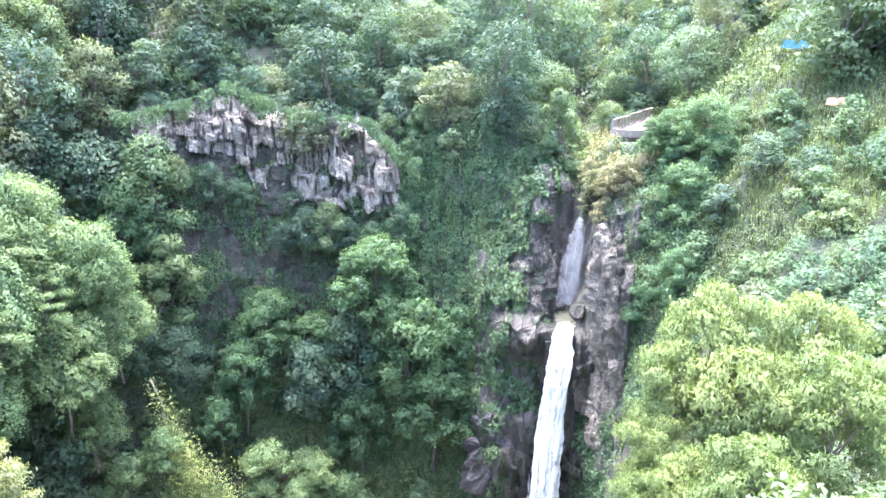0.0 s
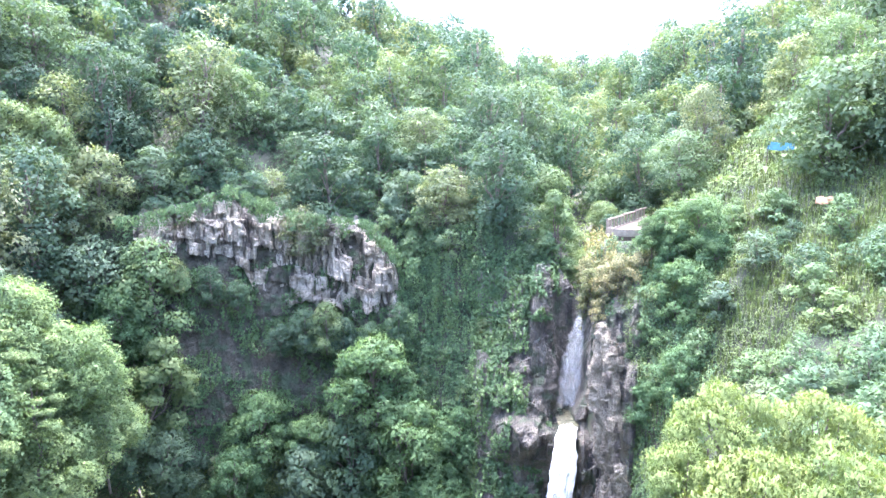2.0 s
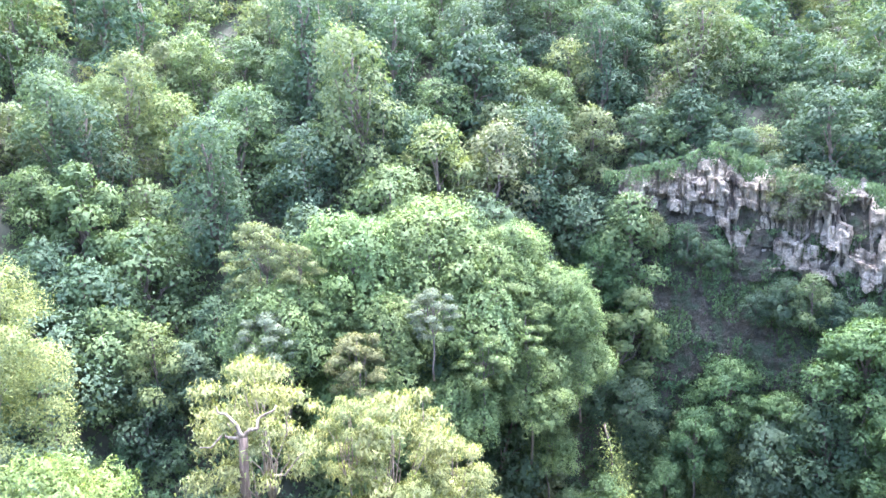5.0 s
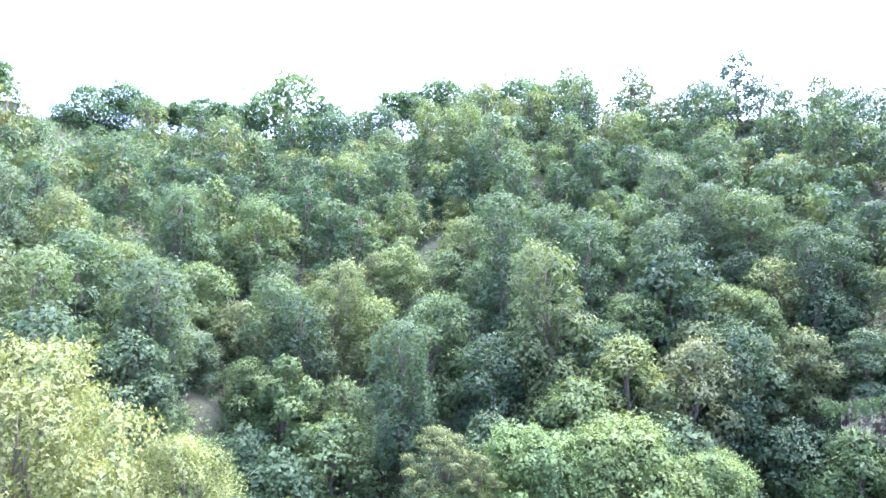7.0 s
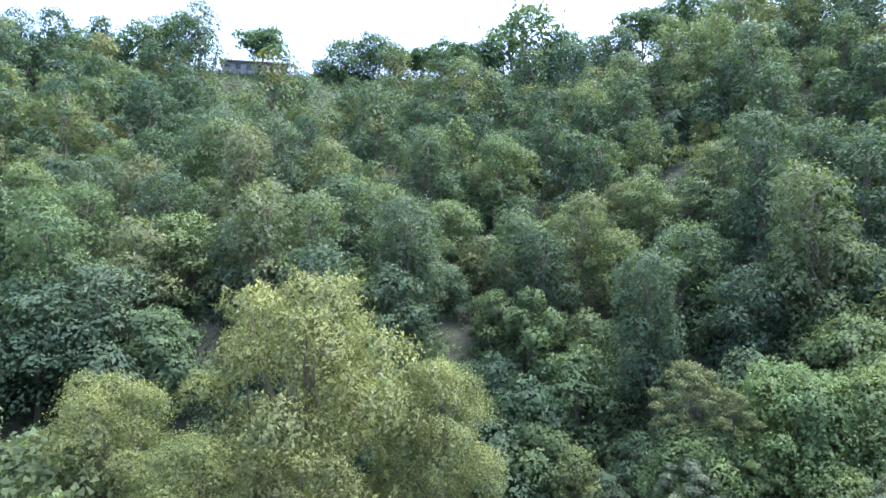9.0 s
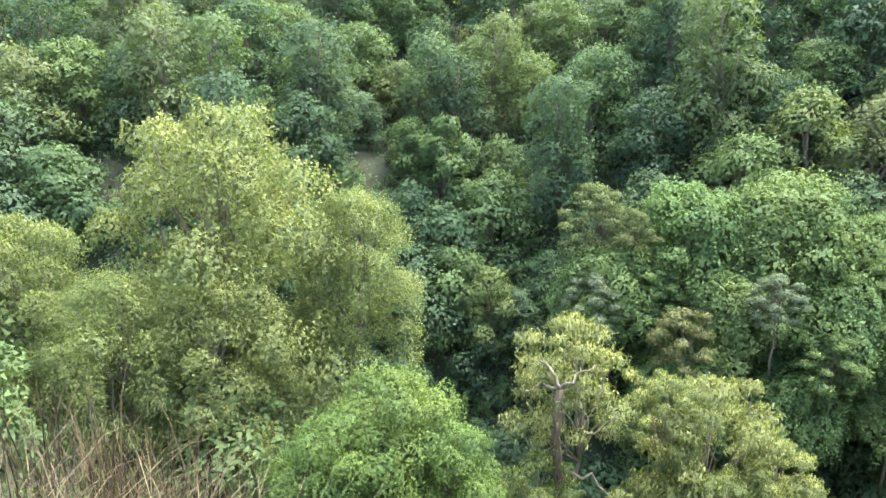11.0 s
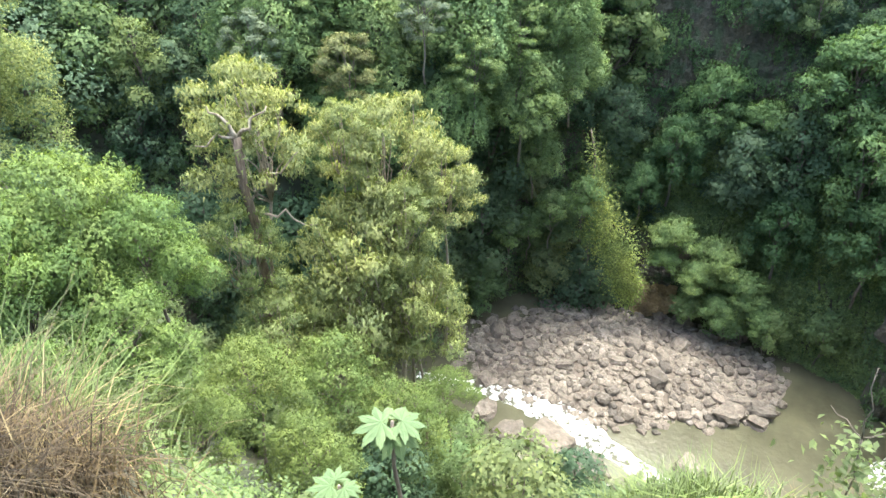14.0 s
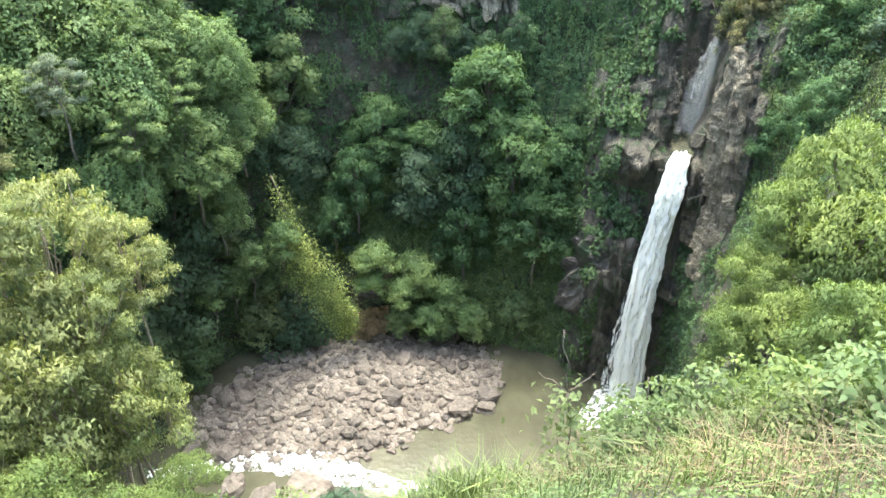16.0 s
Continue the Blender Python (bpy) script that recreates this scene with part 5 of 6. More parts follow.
BANK = [tree_meshes("bank_shrub", mt, 660 + i, 3.0, 1.8, 14, 2600, 0.19, 0.0, 0.7, width=0.6, corners=3, deep=3, ragged=0.35) for i, mt in enumerate([DOME_LEAF, BUSH_LEAF])]
MOUND = [tree_meshes("creeper_mound", DOME_LEAF, 680 + i, 2.4, 2.8, 22, 6500, 0.2, 0.0, 0.5, width=0.65, corners=3, deep=3, ragged=0.3, droop=0.8, skirt=1.0) for i in range(2)]
for i, (b, d, top, wide) in enumerate([(-16.0, 58, -31.6, 5), (-12, 57.8, -32.6, 5.6), (-16.4, 57, -33.9, 3.8), (-13.4, 56.6, -34.6, 4.6), (-9, 57, -34.4, 5.4), (-10.6, 55.6, -36.8, 4.4), (-6.6, 56.2, -36.4, 4.8)]):
    tree_at("creeper_mound", MOUND[i % 2], b, d, top, wide, "low smooth mound of bright green creepers on the bank", "creeper mounds on the bank", turn=b * 31)
for b, d, top, wide in BANK_SHRUBS:
    tree_at("bank_shrub", BANK[1 if b > -20 else 0], b, d, top, wide, "leafy green shrub leaning over the river bank", "shrubs over the river bank", turn=b * 23)


def vines():
    """Strands of creeper that hang over the cliff's upper edge and under its foot."""
    g = np.random.default_rng(9)
    cs = []
    for _ in range(330):
        low = g.random() < 0.6
        b = g.uniform(-25, -2)
        e = np.interp(b, [-24, -19.5, -17, -12, -6, -3], [-5.6, -4.6, -3.4, -5.6, -6.4, -9.5]) if not low else np.interp(b, [-24, -17, -15, -6, -3], [-8.5, -11, -14.3, -15.2, -14])
        d = np.interp(b, BEARING, CLIFF_D) - g.uniform(0.9, 2.2)
        n = int(g.uniform(15, 60))
        drop = g.uniform(0.6, 2.2) if not low else g.uniform(1.0, 3.5)
        for f in g.random(n):
            q = aloft(b + g.normal() * 0.14, d + g.normal() * 0.2, e)
            cs.append((q.x, q.y, q.z - drop * f))
    for _ in range(420):
        b = g.uniform(-4, 8.6) if g.random() < 0.7 else g.uniform(-13, -4)
        e = g.uniform(-19, -4.5) if b > -4 else g.uniform(-19, -14)
        a, t = radians(b), radians(e)
        way = Vector((math.sin(a) * math.cos(t), math.cos(a) * math.cos(t), math.sin(t)))
        hit = LAND.ray_cast(Vector((0, 0, EYE)) + way * 40, way)[0]
        if hit is None or hit.length > 92:
            continue
        out, drop = g.uniform(0.5, 1.3), g.uniform(1.5, 5.0)
        for f in g.random(int(drop * 16)):
            cs.append((hit.x + g.normal() * 0.16, hit.y - out + g.normal() * 0.12, hit.z - drop * f))
    cs = np.array(cs)
    nm = unit(np.array([0, -0.8, 0.5]) + g.normal(size=cs.shape) * 0.4)
    tagged(new("vines", quads_mesh("vines", leaves(g, cs, nm, 0.24, 0.5, 1.2, corners=3), IVY_LEAF)), "green creepers hanging over the rock face", "vines", kind="stuff")


vines()


def grass(name, label, n, place, tall, mat, seed, bend=0.5, lie=0.0, blade=0.01):
    """Long arching blades, two pieces each."""
    g = np.random.default_rng(seed)
    qs = []
    for _ in range(n):
        p, nm = place(g)
        p = np.array(p)
        a = g.uniform(0, 6.28)
        out = np.array([math.cos(a), math.sin(a), 0.0])
        side = np.array([-math.sin(a), math.cos(a), 0.0]) * blade * g.uniform(0.7, 1.6)
        h = tall * g.uniform(0.3, 1.2)
        k = bend * g.uniform(0.1, 1.2)
        low = lie * g.uniform(0.0, 2.2)
        mid = p + out * h * k * 0.35 + np.array([0, 0, h * (0.62 - low * 0.4)])
        tip = p + out * h * (k + low) + np.array([0, 0, h * (0.95 - 0.5 * k - low * 0.6)])
        qs.append([p - side, p + side, mid + side * 1.2, mid - side * 1.2])
        qs.append([mid - side * 1.2, mid + side * 1.2, tip + side * 0.15, tip - side * 0.15])
    return tagged(new(name, quads_mesh(name, np.array(qs), mat)), label, "grass", kind="stuff")


def tufts(b0, b1, d0, d1, count, seed, radius=0.25):
    g0 = np.random.default_rng(seed)
    spots = [(g0.uniform(b0, b1), g0.uniform(d0, d1)) for _ in range(count)]

    def place(g):
        b, d = spots[g.integers(0, count)]
        q = spot(b, d)
        x, y = q.x + g.normal() * radius, q.y + g.normal() * radius
        return Vector((x, y, ground_z(math.degrees(math.atan2(x, y)), math.hypot(x, y)) - 0.05)), Vector((0, 0, 1))
    return place


grass("grass", "long fresh green grass on the edge of the viewpoint", 5000, tufts(-16, -1, 6.5, 9.0, 22, 1), 1.1, GRASS_LEAF, 11, 0.8, 0, 0.005)
grass("grass", "scattered green grass among the brush", 9000, tufts(-40, 42, 4.2, 10, 150, 2), 0.6, GRASS_LEAF, 12, 0.8, 0, 0.004)
grass("slope_grass", "tall light green grass on the open slope", 16000, on_slope(16, 34, 7, 10, clear=on_terrace), 1.1, GRASS_LEAF, 16, 0.7, 0, 0.025)
grass("dry_grass", "dry stalks in the brush of the slope", 4200, tufts(-2, 42, 4.5, 9.5, 60, 5, 0.35), 0.6, PALE_STRAW, 15, 1.3, 0.2, 0.0022)



def arching(name, label, n, place, tall, mat, seed, reach=0.5, droop=0.5, blade=0.003, downhill=0.3):
    """Long blades of four pieces that rise from the ground and bow over."""
    g = np.random.default_rng(seed)
    base = [place(g)[0] for _ in range(n)]
    p = np.array([tuple(q) for q in base])
    a = g.uniform(0, 2 * math.pi, n)
    away = unit(p * np.array([1, 1, 0]))
    out = unit(np.stack([np.cos(a), np.sin(a), 0 * a], 1) + away * downhill)
    h = tall * g.uniform(0.35, 1.15, n)[:, None]
    k = reach * g.uniform(0.1, 1.5, (n, 1))
    sag = droop * g.uniform(0.2, 1.6, (n, 1))
    side = np.stack([-out[:, 1], out[:, 0], 0 * a], 1) * blade * g.uniform(0.6, 1.5, (n, 1))
    rows = []
    for t in (0.0, 0.3, 0.58, 0.82, 1.0):
        mid = p + out * h * k * t ** 1.7 + np.array([0, 0, 1.0]) * h * (1.25 * t - sag * t ** 3) + g.normal(size=(n, 3)) * 0.012 * (t > 0)
        w = side * (1.0 if t < 0.7 else 0.7 if t < 0.9 else 0.15)
        rows.append((mid - w, mid + w))
    quads = np.concatenate([np.stack([rows[i][0], rows[i][1], rows[i + 1][1], rows[i + 1][0]], 1) for i in range(4)])
    return tagged(new(name, quads_mesh(name, quads, mat)), label, "grass", kind="stuff")


arching("dry_grass", "dead brown grass heaped and bent over on the slope", 14000, tufts(-106, -79, 2.6, 4.8, 150, 3, 0.22), 0.62, STRAW, 13, 0.9, 1.2, 0.0026)
arching("dry_grass", "bleached broken stalks in the dead grass", 1500, tufts(-106, -78, 2.8, 5.0, 70, 43, 0.25), 0.9, PALE_STRAW, 44, 0.7, 0.7, 0.0028)
arching("dry_grass", "tall dry stems standing out of the dead grass", 900, tufts(-98, -84, 3.8, 5.0, 40, 33, 0.2), 1.25, STRAW, 34, 0.35, 0.25, 0.003)
arching("grass", "green reed blades bowing out of the dead grass", 1100, tufts(-84, -75, 4.0, 5.2, 20, 4, 0.22), 0.9, GRASS_LEAF, 14, 0.8, 0.7, 0.005, 0.8)

# ---- shrubs of the near edge ----
EDGE = [tree_meshes("edge_shrub", mt, 600 + i, 1.3, 0.8, 12, 800, lf, 0.0, 0.8, fill=0.0) for i, (mt, lf) in enumerate([(SCRUB_LEAF, 0.1), (BUSH_LEAF, 0.11), (FRESH_LEAF, 0.09)])]
r = np.random.default_rng(31)
for k in range(106):
    b = r.uniform(-116, -95) if k > 83 else r.uniform(2, 42) if r.random() < 0.7 else r.uniform(-36, 2)
    d = r.uniform(6.5, 12.5)
    if 1.5 < b < 9.5:
        continue
    s = r.uniform(0.5, 1.0) * (0.75 if b < 12 else 1.2)
    plant_tree("edge_shrub", EDGE[r.integers(0, 3)], Matrix.Translation(spot(b, d, -0.1)) @ pose(0, 0, 0, 0, 0, r.uniform(0, 360)) @ Matrix.Diagonal((s, s, s, 1)),
               "leafy green shrub on the edge of the viewpoint", "shrub", "shrubs of the near edge")


BROAD = [tree_meshes("broad_weed", mt, 640 + i, 1.2, 0.75, 12, 1100, 0.07, 0.0, 0.8, width=0.6, sides=4, droop=0.6, fill=0.0) for i, mt in enumerate([BUSH_LEAF, SCRUB_LEAF])]
r = np.random.default_rng(36)
for _ in range(40):
    b, d = r.uniform(11, 43), r.uniform(6.0, 11.5)
    s = r.uniform(0.5, 1.0)
    plant_tree("broad_leaved_weed", BROAD[r.integers(0, 2)], Matrix.Translation(spot(b, d, -0.1)) @ pose(0, 0, 0, 0, 0, r.uniform(0, 360)) @ Matrix.Diagonal((s, s, s, 1)),
               "tall weed with broad soft green leaves", "weed", "broad-leaved weeds of the near edge")


def lobed_leaf(g, length, lobes=7):
    """A broad hand-shaped leaf with pointed lobes, ribbed and drooping at the tips, its stalk end at the origin."""
    verts, faces = [(0, 0.3 * length, 0.05 * length)], []
    steps = lobes * 8
    for ring in (0.5, 1.0):
        for i in range(steps + 1):
            a = -2.45 + 4.9 * i / steps
            f = (i / steps * lobes) % 1.0
            tooth = 1 - abs(2 * f - 1)
            rad = length * (0.5 + 0.5 * tooth ** 0.8) * (1 - 0.3 * (a / 2.45) ** 2) if ring == 1.0 else length * (0.36 + 0.1 * tooth)
            rad *= 1 + 0.05 * math.sin(i * 2.3)
            lift = 0.05 * length * (tooth - 0.5) - rad * rad / length * 0.22
            verts.append((math.sin(a) * rad * 0.85, 0.3 * length + math.cos(a) * rad * 0.8, lift))
    row = steps + 1
    for i in range(1, steps + 1):
        faces.append((0, i, i + 1))
        faces.append((i, i + row, i + row + 1, i + 1))
    return verts, faces


def big_leaf_plant(at, count, length, stem, label, seed, mat):
    g = np.random.default_rng(seed)
    root = thing("big_leaf_plant", label, "plant", at=Matrix.Translation(at))
    top = (g.uniform(-0.1, 0.1), g.uniform(-0.1, 0.1), stem)
    v, f = tubes([bent(g, (0, 0, -0.3), top, 0.05, 0.03, 4, 0.04)])
    part("stalk", mesh_from("stalk", v, f, BARK, True), root)
    lv, lf = lobed_leaf(g, length)
    me = mesh_from("leaf", lv, lf, mat)
    for k in range(count):
        ob = part("leaf", me, root)
        s = g.uniform(0.7, 1.1)
        ob.matrix_local = Matrix.Translation(top) @ pose(0, 0, 0, 0, 0, 360 * k / count + g.uniform(-20, 20)) @ pose(0, 0, 0, g.uniform(-45, 15)) @ Matrix.Diagonal((s, s, s, 1))


foot = spot(-45, 7.6)
big_leaf_plant(foot, 6, 0.55, aloft(-45, 7.6, -49.5).z - foot.z, "tall plant with large lobed pale green leaves", 1, BIG_LEAF)
foot = spot(-51.5, 7.0)
big_leaf_plant(foot, 5, 0.45, max(0.4, aloft(-51.5, 7.0, -53.5).z - foot.z), "plant with large lobed pale green leaves", 2, BIG_LEAF)
for b, d, e in [(-31.7, 59, -34), (-33.5, 58, -35)]:
    foot = aloft(b, d, e - 2.5)
    big_leaf_plant(foot, 7, 1.7, 2.0, "large pale fern-like plant over the river", 3, BIG_LEAF)


def bare_sapling():
    g = np.random.default_rng(4)
    foot = spot(6.5, 7.2)
    top = aloft(3.2, 7.2, -37.8)
    root = thing("sapling", "thin bare-topped sapling with a few leaves", "sapling", at=Matrix.Translation(foot))
    rel = top - foot
    fork = rel * 0.62
    v, f = tubes([bent(g, (0, 0, -0.2), fork, 0.018, 0.012, 5, 0.03), bent(g, fork, rel, 0.012, 0.006, 4, 0.03),
                  bent(g, fork, fork + Vector((-0.42, 0, 0.28)), 0.009, 0.004, 4, 0.05), bent(g, fork, fork + Vector((0.32, 0.1, 0.3)), 0.009, 0.004, 4, 0.05)], 5)
    part("stem", mesh_from("stem", v, f, BARK, True), root)
    n = 300
    cs = np.array(fork) * g.uniform(0.35, 0.95, (n, 1)) + g.normal(size=(n, 3)) * np.array([0.22, 0.22, 0.1])
    part("foliage", quads_mesh("foliage", leaves(g, cs, unit(g.normal(size=(n, 3)) * 0.5 + np.array([0, 0, 1])), 0.12, 0.5), SCRUB_LEAF), root)


bare_sapling()


def hanging_shrub():
    """A tongue of growth that hangs down the bank, its sunlight put into the leaf colour."""
    g = np.random.default_rng(6)
    n = 12000
    f = g.random(n) ** 0.42
    lump = np.array([noise.noise(Vector((q * 14, 3, 0))) for q in f])
    bs = np.interp(f, [0, 0.3, 0.5, 1], [-25.0, -23.6, -22.3, -19.0]) + g.normal(size=n) * np.interp(f, [0, 0.3, 0.5, 0.8, 1], [0.5, 0.55, 1.15, 1.0, 0.45]) * (1 + 0.7 * lump)
    es = np.interp(f, [0, 0.3, 0.5, 1], [-24.5, -30, -33, -38.2]) + g.normal(size=n) * 0.6
    ds = np.interp(f, [0, 0.5, 1], [58.5, 55.6, 54.4]) + g.normal(size=n) * 0.3 + lump * 0.4
    pts = np.array([aloft(b, d, e) for b, d, e in zip(bs, ds, es)])
    nm = unit(np.array([0.1, -0.6, 0.8]) + g.normal(size=(n, 3)) * 0.45)
    root = thing("hanging_shrub", "yellow-green shrub hanging down the bank, sunlight put into its leaf colour", "shrub")
    part("foliage", quads_mesh("foliage", leaves(g, pts, nm, 0.19, 0.6, 0.8, corners=3), SUN_TONED_LEAF, nm), root)
    v, fc = tubes([bent(g, aloft(-24.8, 58.8, -25.5), aloft(-22.4, 56.0, -33.4), 0.09, 0.06, 6, 0.03), bent(g, aloft(-22.4, 56.0, -33.4), aloft(-19.4, 54.9, -38.0), 0.06, 0.03, 6, 0.03)])
    part("stem", mesh_from("stem", v, fc, BARK, True), root)


hanging_shrub()

# ---- terrace with balustrade above the falls ----


def box(x0, y0, z0, x1, y1, z1):
    v = [(x, y, z) for z in (z0, z1) for y in (y0, y1) for x in (x0, x1)]
    return v, [(0, 2, 3, 1), (4, 5, 7, 6), (0, 1, 5, 4), (2, 6, 7, 3), (0, 4, 6, 2), (1, 3, 7, 5)]


def terrace():
    z = EYE - 7.9
    rim = [Vector((21.3, 72.6, z + 0.25)), Vector((15.4, 63.4, z)), Vector((14.8, 62.2, z)), Vector((15.1, 61.2, z)), Vector((16.2, 60.7, z)), Vector((17.6, 60.8, z)), Vector((19.2, 62.4, z)), Vector((23.0, 71.6, z + 0.25))]
    n = len(rim)
    verts = [tuple(p) for p in rim] + [(p.x, p.y, p.z - 1.2) for p in rim]
    faces = [tuple(range(n))] + [(i, i + n, (i + 1) % n + n, (i + 1) % n) for i in range(n)]
    floor = new("terrace", mesh_from("terrace", verts, faces, DIRT))
    tagged(floor, "bare earth terrace on the spur above the falls", "terrace", kind="structure")
    kerb = thing("kerb", "low curved pale concrete kerb round the terrace", "kerb")
    line = rim[1:6]
    for a, b in zip(line[:-1], line[1:]):
        ang, ln = math.atan2(b.y - a.y, b.x - a.x), (b - a).length
        v, f = box(-0.03, -0.08, -0.3, ln + 0.03, 0.08, 0.32)
        ob = part("kerb_stone", mesh_from("kerb_stone", v, f, CONCRETE), kerb)
        ob.matrix_local = Matrix.Translation(a) @ Matrix.Rotation(ang, 4, "Z")
    rail = thing("balustrade", "pale concrete balustrade along the terrace edge", "balustrade", at=Matrix.Translation(rim[2]))
    line = [rim[2], rim[1], rim[1].lerp(rim[0], 0.33), rim[1].lerp(rim[0], 0.67), rim[0]]
    post_v, post_f = box(-0.08, -0.08, 0.1, 0.08, 0.08, 0.94)
    post = mesh_from("baluster", post_v, post_f, CONCRETE)
    end_v, end_f = box(-0.09, -0.09, -0.3, 0.09, 0.09, 1.1)
    end = mesh_from("post", end_v, end_f, CONCRETE)
    for a, b in zip(line[:-1], line[1:]):
        ang, ln = math.atan2(b.y - a.y, b.x - a.x), (b - a).length
        at = Matrix.Translation(a - rim[2]) @ Matrix.Rotation(ang, 4, "Z")
        for z0, z1, nm in ((0.92, 1.04, "top_rail"), (0.02, 0.12, "bottom_rail")):
            v, f = box(0, -0.07, z0, ln, 0.07, z1)
            part(nm, mesh_from(nm, v, f, CONCRETE), rail).matrix_local = at
        part("post", end, rail).matrix_local = at
        k = max(2, int(ln / 0.78))
        for i in range(1, k):
            part("baluster", post, rail).matrix_local = at @ Matrix.Translation((ln * i / k, 0, 0))


terrace()


def spur_growth():
    """Scrub that spills over the spur between terrace and falls: SPUR's leaf colour holds the sun, COVE's the shade."""
    for b, d, top, wide, base, m in [(13.6, 57.5, -9.6, 3.2, -15, SPUR), (14.8, 57.5, -8.8, 3.6, -15, SPUR), (16.2, 58.5, -8.6, 3.4, -15, SPUR), (13.0, 59, -11.0, 2.6, -15.5, SPUR), (12.1, 60, -11.6, 2.6, -15, SPUR), (12.3, 59, -10.0, 2.6, -14, SPUR), (13.2, 56.6, -12.4, 2.6, -16, SPUR), (11.9, 61, -9.2, 2.4, -13, SPUR), (13.3, 60.5, -9.2, 2.4, -13, SPUR), (15.6, 56.6, -11.5, 3.0, -17, SPUR), (14.6, 59.6, -8.7, 2.4, -12, SPUR), (15.8, 59.4, -8.6, 2.2, -12, SPUR), (16.9, 59.6, -8.4, 2.4, -12, SPUR), (17.6, 61, -7.2, 2.4, -12, BRIGHT[0]),
                                     (20.3, 57, -3.9, 5.4, -14, COVE[0]), (16.9, 58.8, -5.6, 3.2, -14, COVE[0]), (17.8, 58.2, -4.9, 3.4, -14, COVE[1]), (18.6, 57.5, -6.4, 4.2, -14, COVE[1]), (21.6, 56, -6.6, 4.6, -14, COVE[1]), (19.6, 54.5, -8.8, 6, -17, COVE[0]), (17.6, 58, -9.5, 4.6, -18, COVE[0]), (21.4, 55, -10.5, 5, -16, COVE[1]), (18.4, 54, -14, 5, -24, COVE[0]), (18.5, 52, -20, 5, -29, COVE[1]),
                                     (18.4, 52, -22, 4, -30, MID[4]), (17.0, 54.5, -13.5, 4, -20, COVE[1]), (17.6, 52, -18, 5, -24, COVE[0]), (19.6, 50, -15.5, 5.4, -22, COVE[1]), (18.0, 51, -26, 4, -31, MID[2]), (18.2, 49, -25.5, 5, -31, MID[0]), (20.6, 48, -20.5, 5.5, -27, MID[5]), (17.6, 51, -29.5, 3.2, -33, MID[4]), (13.0, 74, -4.6, 3.0, -8, BRIGHT[1]), (16, 80, -3.0, 4, -7, MID[1]), (13.6, 70, -5.7, 2.4, -8, MID[4]), (14.7, 74, -5.3, 2.6, -8, MID[0]), (15.8, 79.5, -4.7, 3.0, -7.5, MID[2])]:
        tree_at("spur_shrub", m, b, d, top, wide, "shrub on the spur above the falls, leaf tone set for sun and shade", "growth on the spur", base, b * 31)


SPUR = tree_meshes("spur_shrub", WARM_LIT_LEAF, 700, 4, 2.2, 14, 3400, 0.2, 0.0, 0.8, width=0.6, deep=3, corners=3, ragged=0.35)
spur_growth()
for b, d, top, wide in [(33, 52, -5, 7), (35.5, 48, -9, 7), (31.5, 60, -2.5, 6), (30.6, 72, 1.5, 5), (33, 66, 1, 7), (31, 84, 2.4, 6)]:
    tree_at("slope_tree", MID[int(b) % 4], b, d, top, wide, "dark green tree at the edge of the open slope", "trees by the open slope", turn=b * 20)


r = np.random.default_rng(41)
for k in range(110):
    b, f = (r.uniform(18, 37), r.random()) if k < 46 else (r.uniform(24, 42), r.uniform(0.0, 0.5))
    p, n, d, _ = slope_point(b, 4, 9, f)
    if d < 23 or (b < 22 and d < 44):
        continue
    s = r.uniform(0.55, 1.3)
    plant_tree("slope_shrub", SHRUB[r.integers(0, 5)], Matrix.Translation(p) @ pose(0, 0, 0, 0, 0, r.uniform(0, 360)) @ Matrix.Diagonal((s, s, s * 0.8, 1)),
               "rounded green shrub on the open slope", "shrub", "shrubs on the open slope")


def stall():
    p = spot(25.6, 70)
    high = max(0.9, EYE - 0.25 - p.z) - 0.95
    root = thing("market_stall", "small stall under a bright blue tarpaulin", "stall", at=Matrix.Translation(p) @ Matrix.Rotation(radians(-25), 4, "Z"))
    verts, faces = [], []
    for i in range(9):
        for j in range(5):
            verts.append((-1.1 + 2.2 * i / 8, -0.7 + 1.4 * j / 4, high + 0.6 + 0.7 * j / 4 - 0.1 * math.sin(i / 8 * math.pi) + 0.03 * math.sin(i * 3 + j)))
    for i in range(8):
        for j in range(4):
            a = i * 5 + j
            faces.append((a, a + 5, a + 6, a + 1))
    part("tarpaulin", mesh_from("tarpaulin", verts, faces, TARP, True), root)
    for x in (-1.05, 1.05):
        for y, h in ((-0.65, 0.6), (0.65, 1.25)):
            v, f = tubes([[((x, y, -1.5), 0.04), ((x, y, h + high), 0.035)]])
            part("pole", mesh_from("pole", v, f, BARK), root)
    p = spot(28.7, 58.5, 0.9)
    root = thing("orange_sheet", "weathered orange sheet lying on the slope", "sheet", at=Matrix.Translation(p) @ pose(0, 0, 0, 45, 0, -30))
    verts = [(-0.56 + 0.16 * i, -0.36 + 0.18 * j, 0.1 * math.sin(i * 1.7 + j)) for i in range(8) for j in range(5)]
    faces = [(i * 5 + j, i * 5 + 5 + j, i * 5 + 6 + j, i * 5 + 1 + j) for i in range(7) for j in range(4)]
    part("sheet", mesh_from("sheet", verts, faces, ORANGE, True), root)


stall()


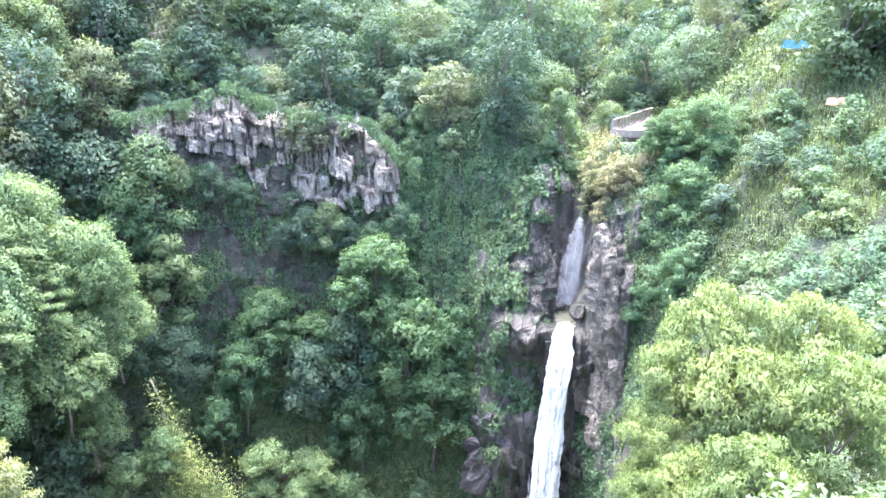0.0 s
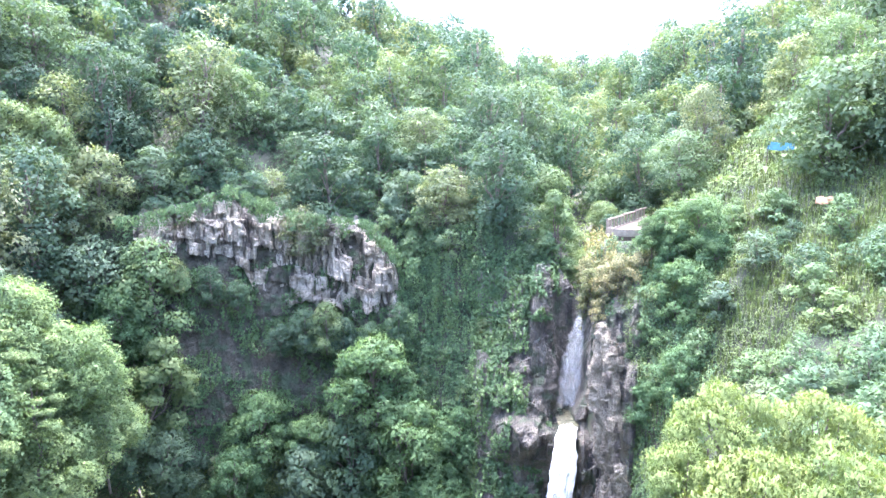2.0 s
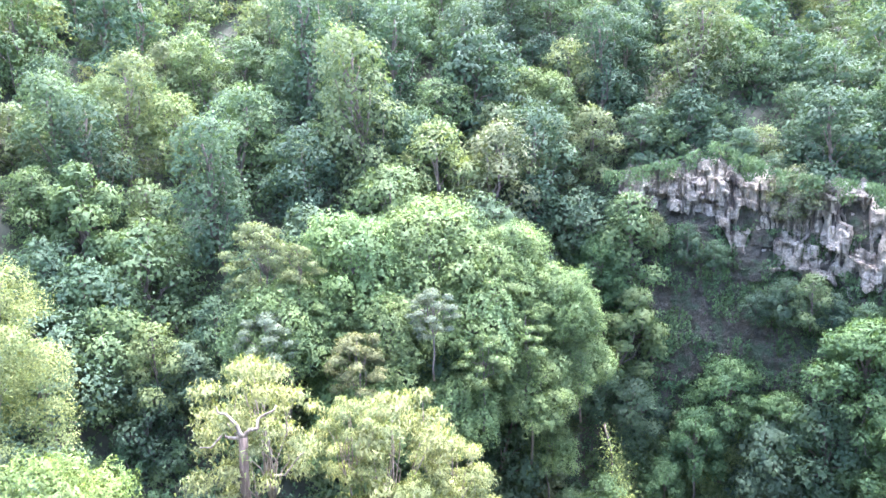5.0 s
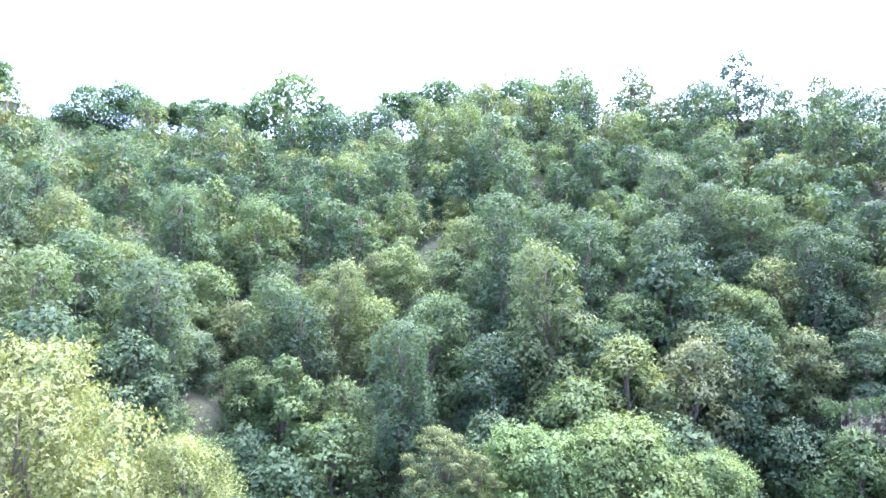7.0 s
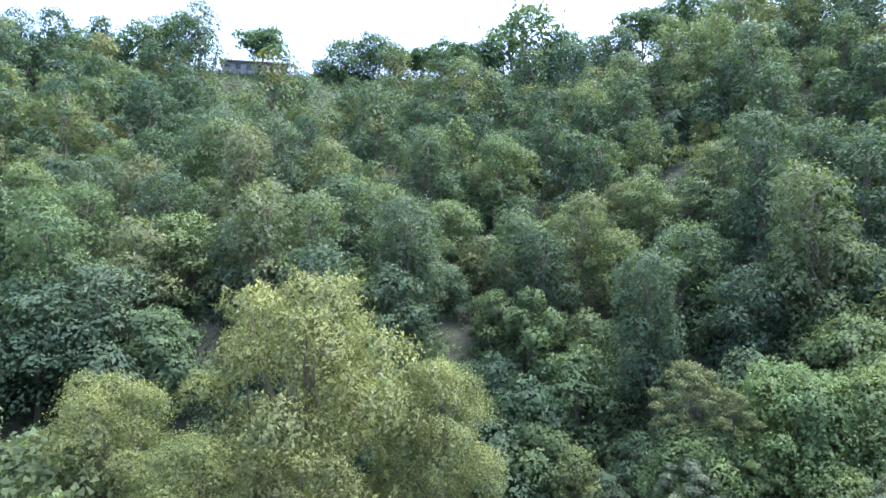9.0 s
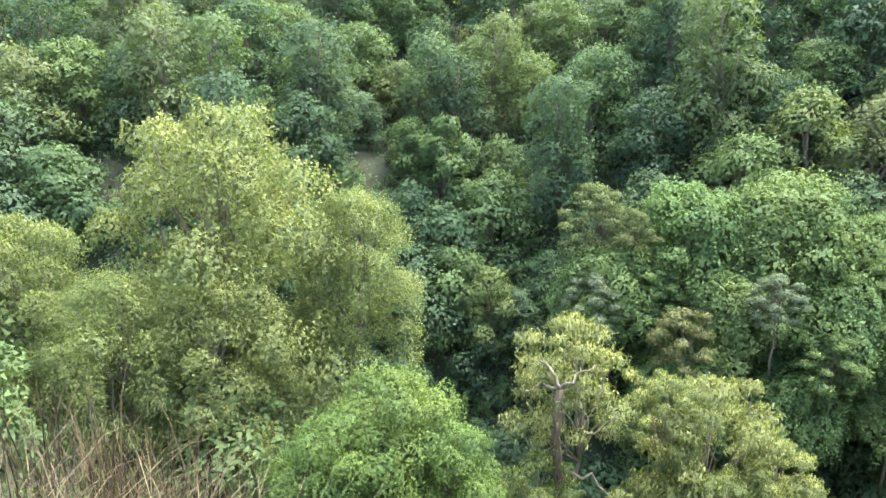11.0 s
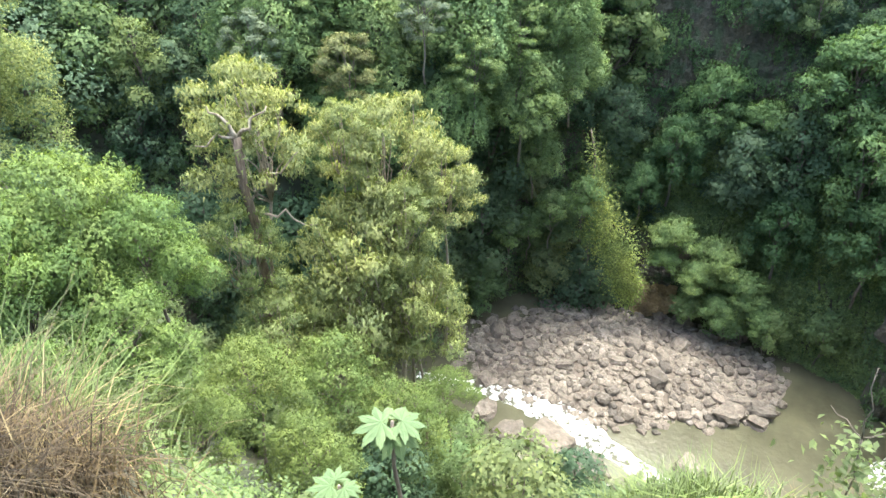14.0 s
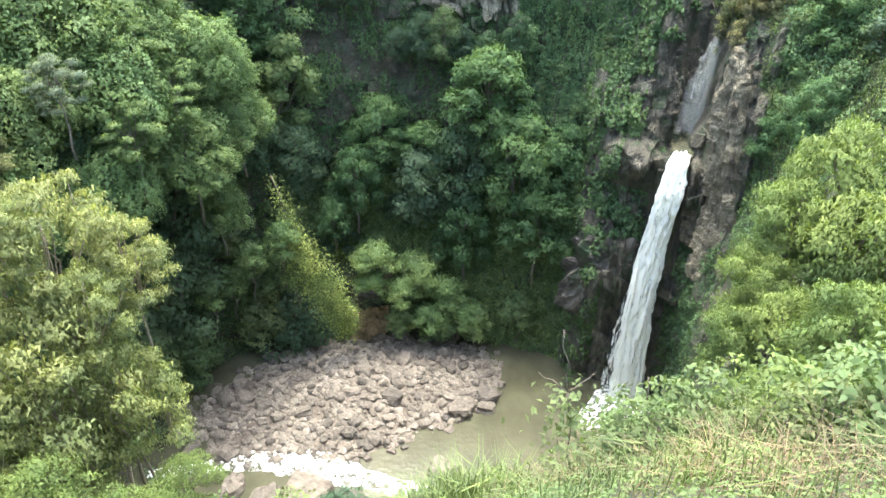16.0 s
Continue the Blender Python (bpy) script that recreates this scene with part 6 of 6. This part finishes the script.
def ridge_house():
    p = spot(-87.9, 139)
    root = thing("house", "long low house with a flat roof on the ridge", "house", at=Matrix.Translation((p.x, p.y, EYE + 139 * math.tan(radians(13.7)))) @ Matrix.Rotation(radians(87.9), 4, "Z"))
    v, f = box(-6.0, 0, -1.5, 6.0, 5.0, 1.5)
    wall = part("wall", mesh_from("wall", v, f, CREAM_WALL), root)
    v, f = box(-6.4, -0.6, 1.5, 6.4, 5.4, 1.75)
    part("roof", mesh_from("roof", v, f, ROOF), root)
    for k in range(6):
        x = -5.0 + 2.0 * k
        v, f = box(x - 0.5, -0.06, 0.1, x + 0.5, 0.02, 1.1)
        win = part("window", mesh_from("window", v, f, CONCRETE), root)
        v, f = box(x - 0.42, -0.09, 0.18, x + 0.42, -0.062, 1.02)
        part("pane", mesh_from("pane", v, f, PANE), win)
    p = spot(-71, 139)
    root = thing("shelter", "small white gabled shelter on the ridge", "shelter", at=Matrix.Translation(p) @ Matrix.Rotation(radians(71), 4, "Z"))
    v = [(-1.6, 0, 1.2), (1.6, 0, 1.2), (0, 0, 2.2), (-1.6, 3, 1.2), (1.6, 3, 1.2), (0, 3, 2.2), (-1.6, 0, 1.1), (1.6, 0, 1.1), (-1.6, 3, 1.1), (1.6, 3, 1.1)]
    part("roof", mesh_from("roof", v, [(0, 2, 5, 3), (1, 4, 5, 2), (0, 1, 2), (3, 5, 4), (0, 6, 7, 1), (3, 4, 9, 8), (0, 3, 8, 6), (1, 7, 9, 4), (6, 8, 9, 7)], CONCRETE), root)
    for x in (-1.5, 1.5):
        for y in (0.1, 2.9):
            v, f = box(x - 0.07, y - 0.07, -0.6, x + 0.07, y + 0.07, 1.15)
            part("post", mesh_from("post", v, f, CONCRETE), root)
    a, b = spot(-84.8, 138, 0.3), spot(-81.0, 138, 0.3)
    rail = thing("roadside_wall", "low pale wall along the ridge road", "wall", at=Matrix.Translation(a))
    v, f = box(0, -0.1, -1.0, (b - a).length, 0.1, 0.5)
    part("wall", mesh_from("wall", v, f, CONCRETE), rail).matrix_local = Matrix.Rotation(math.atan2(b.y - a.y, b.x - a.x), 4, "Z")


ridge_house()
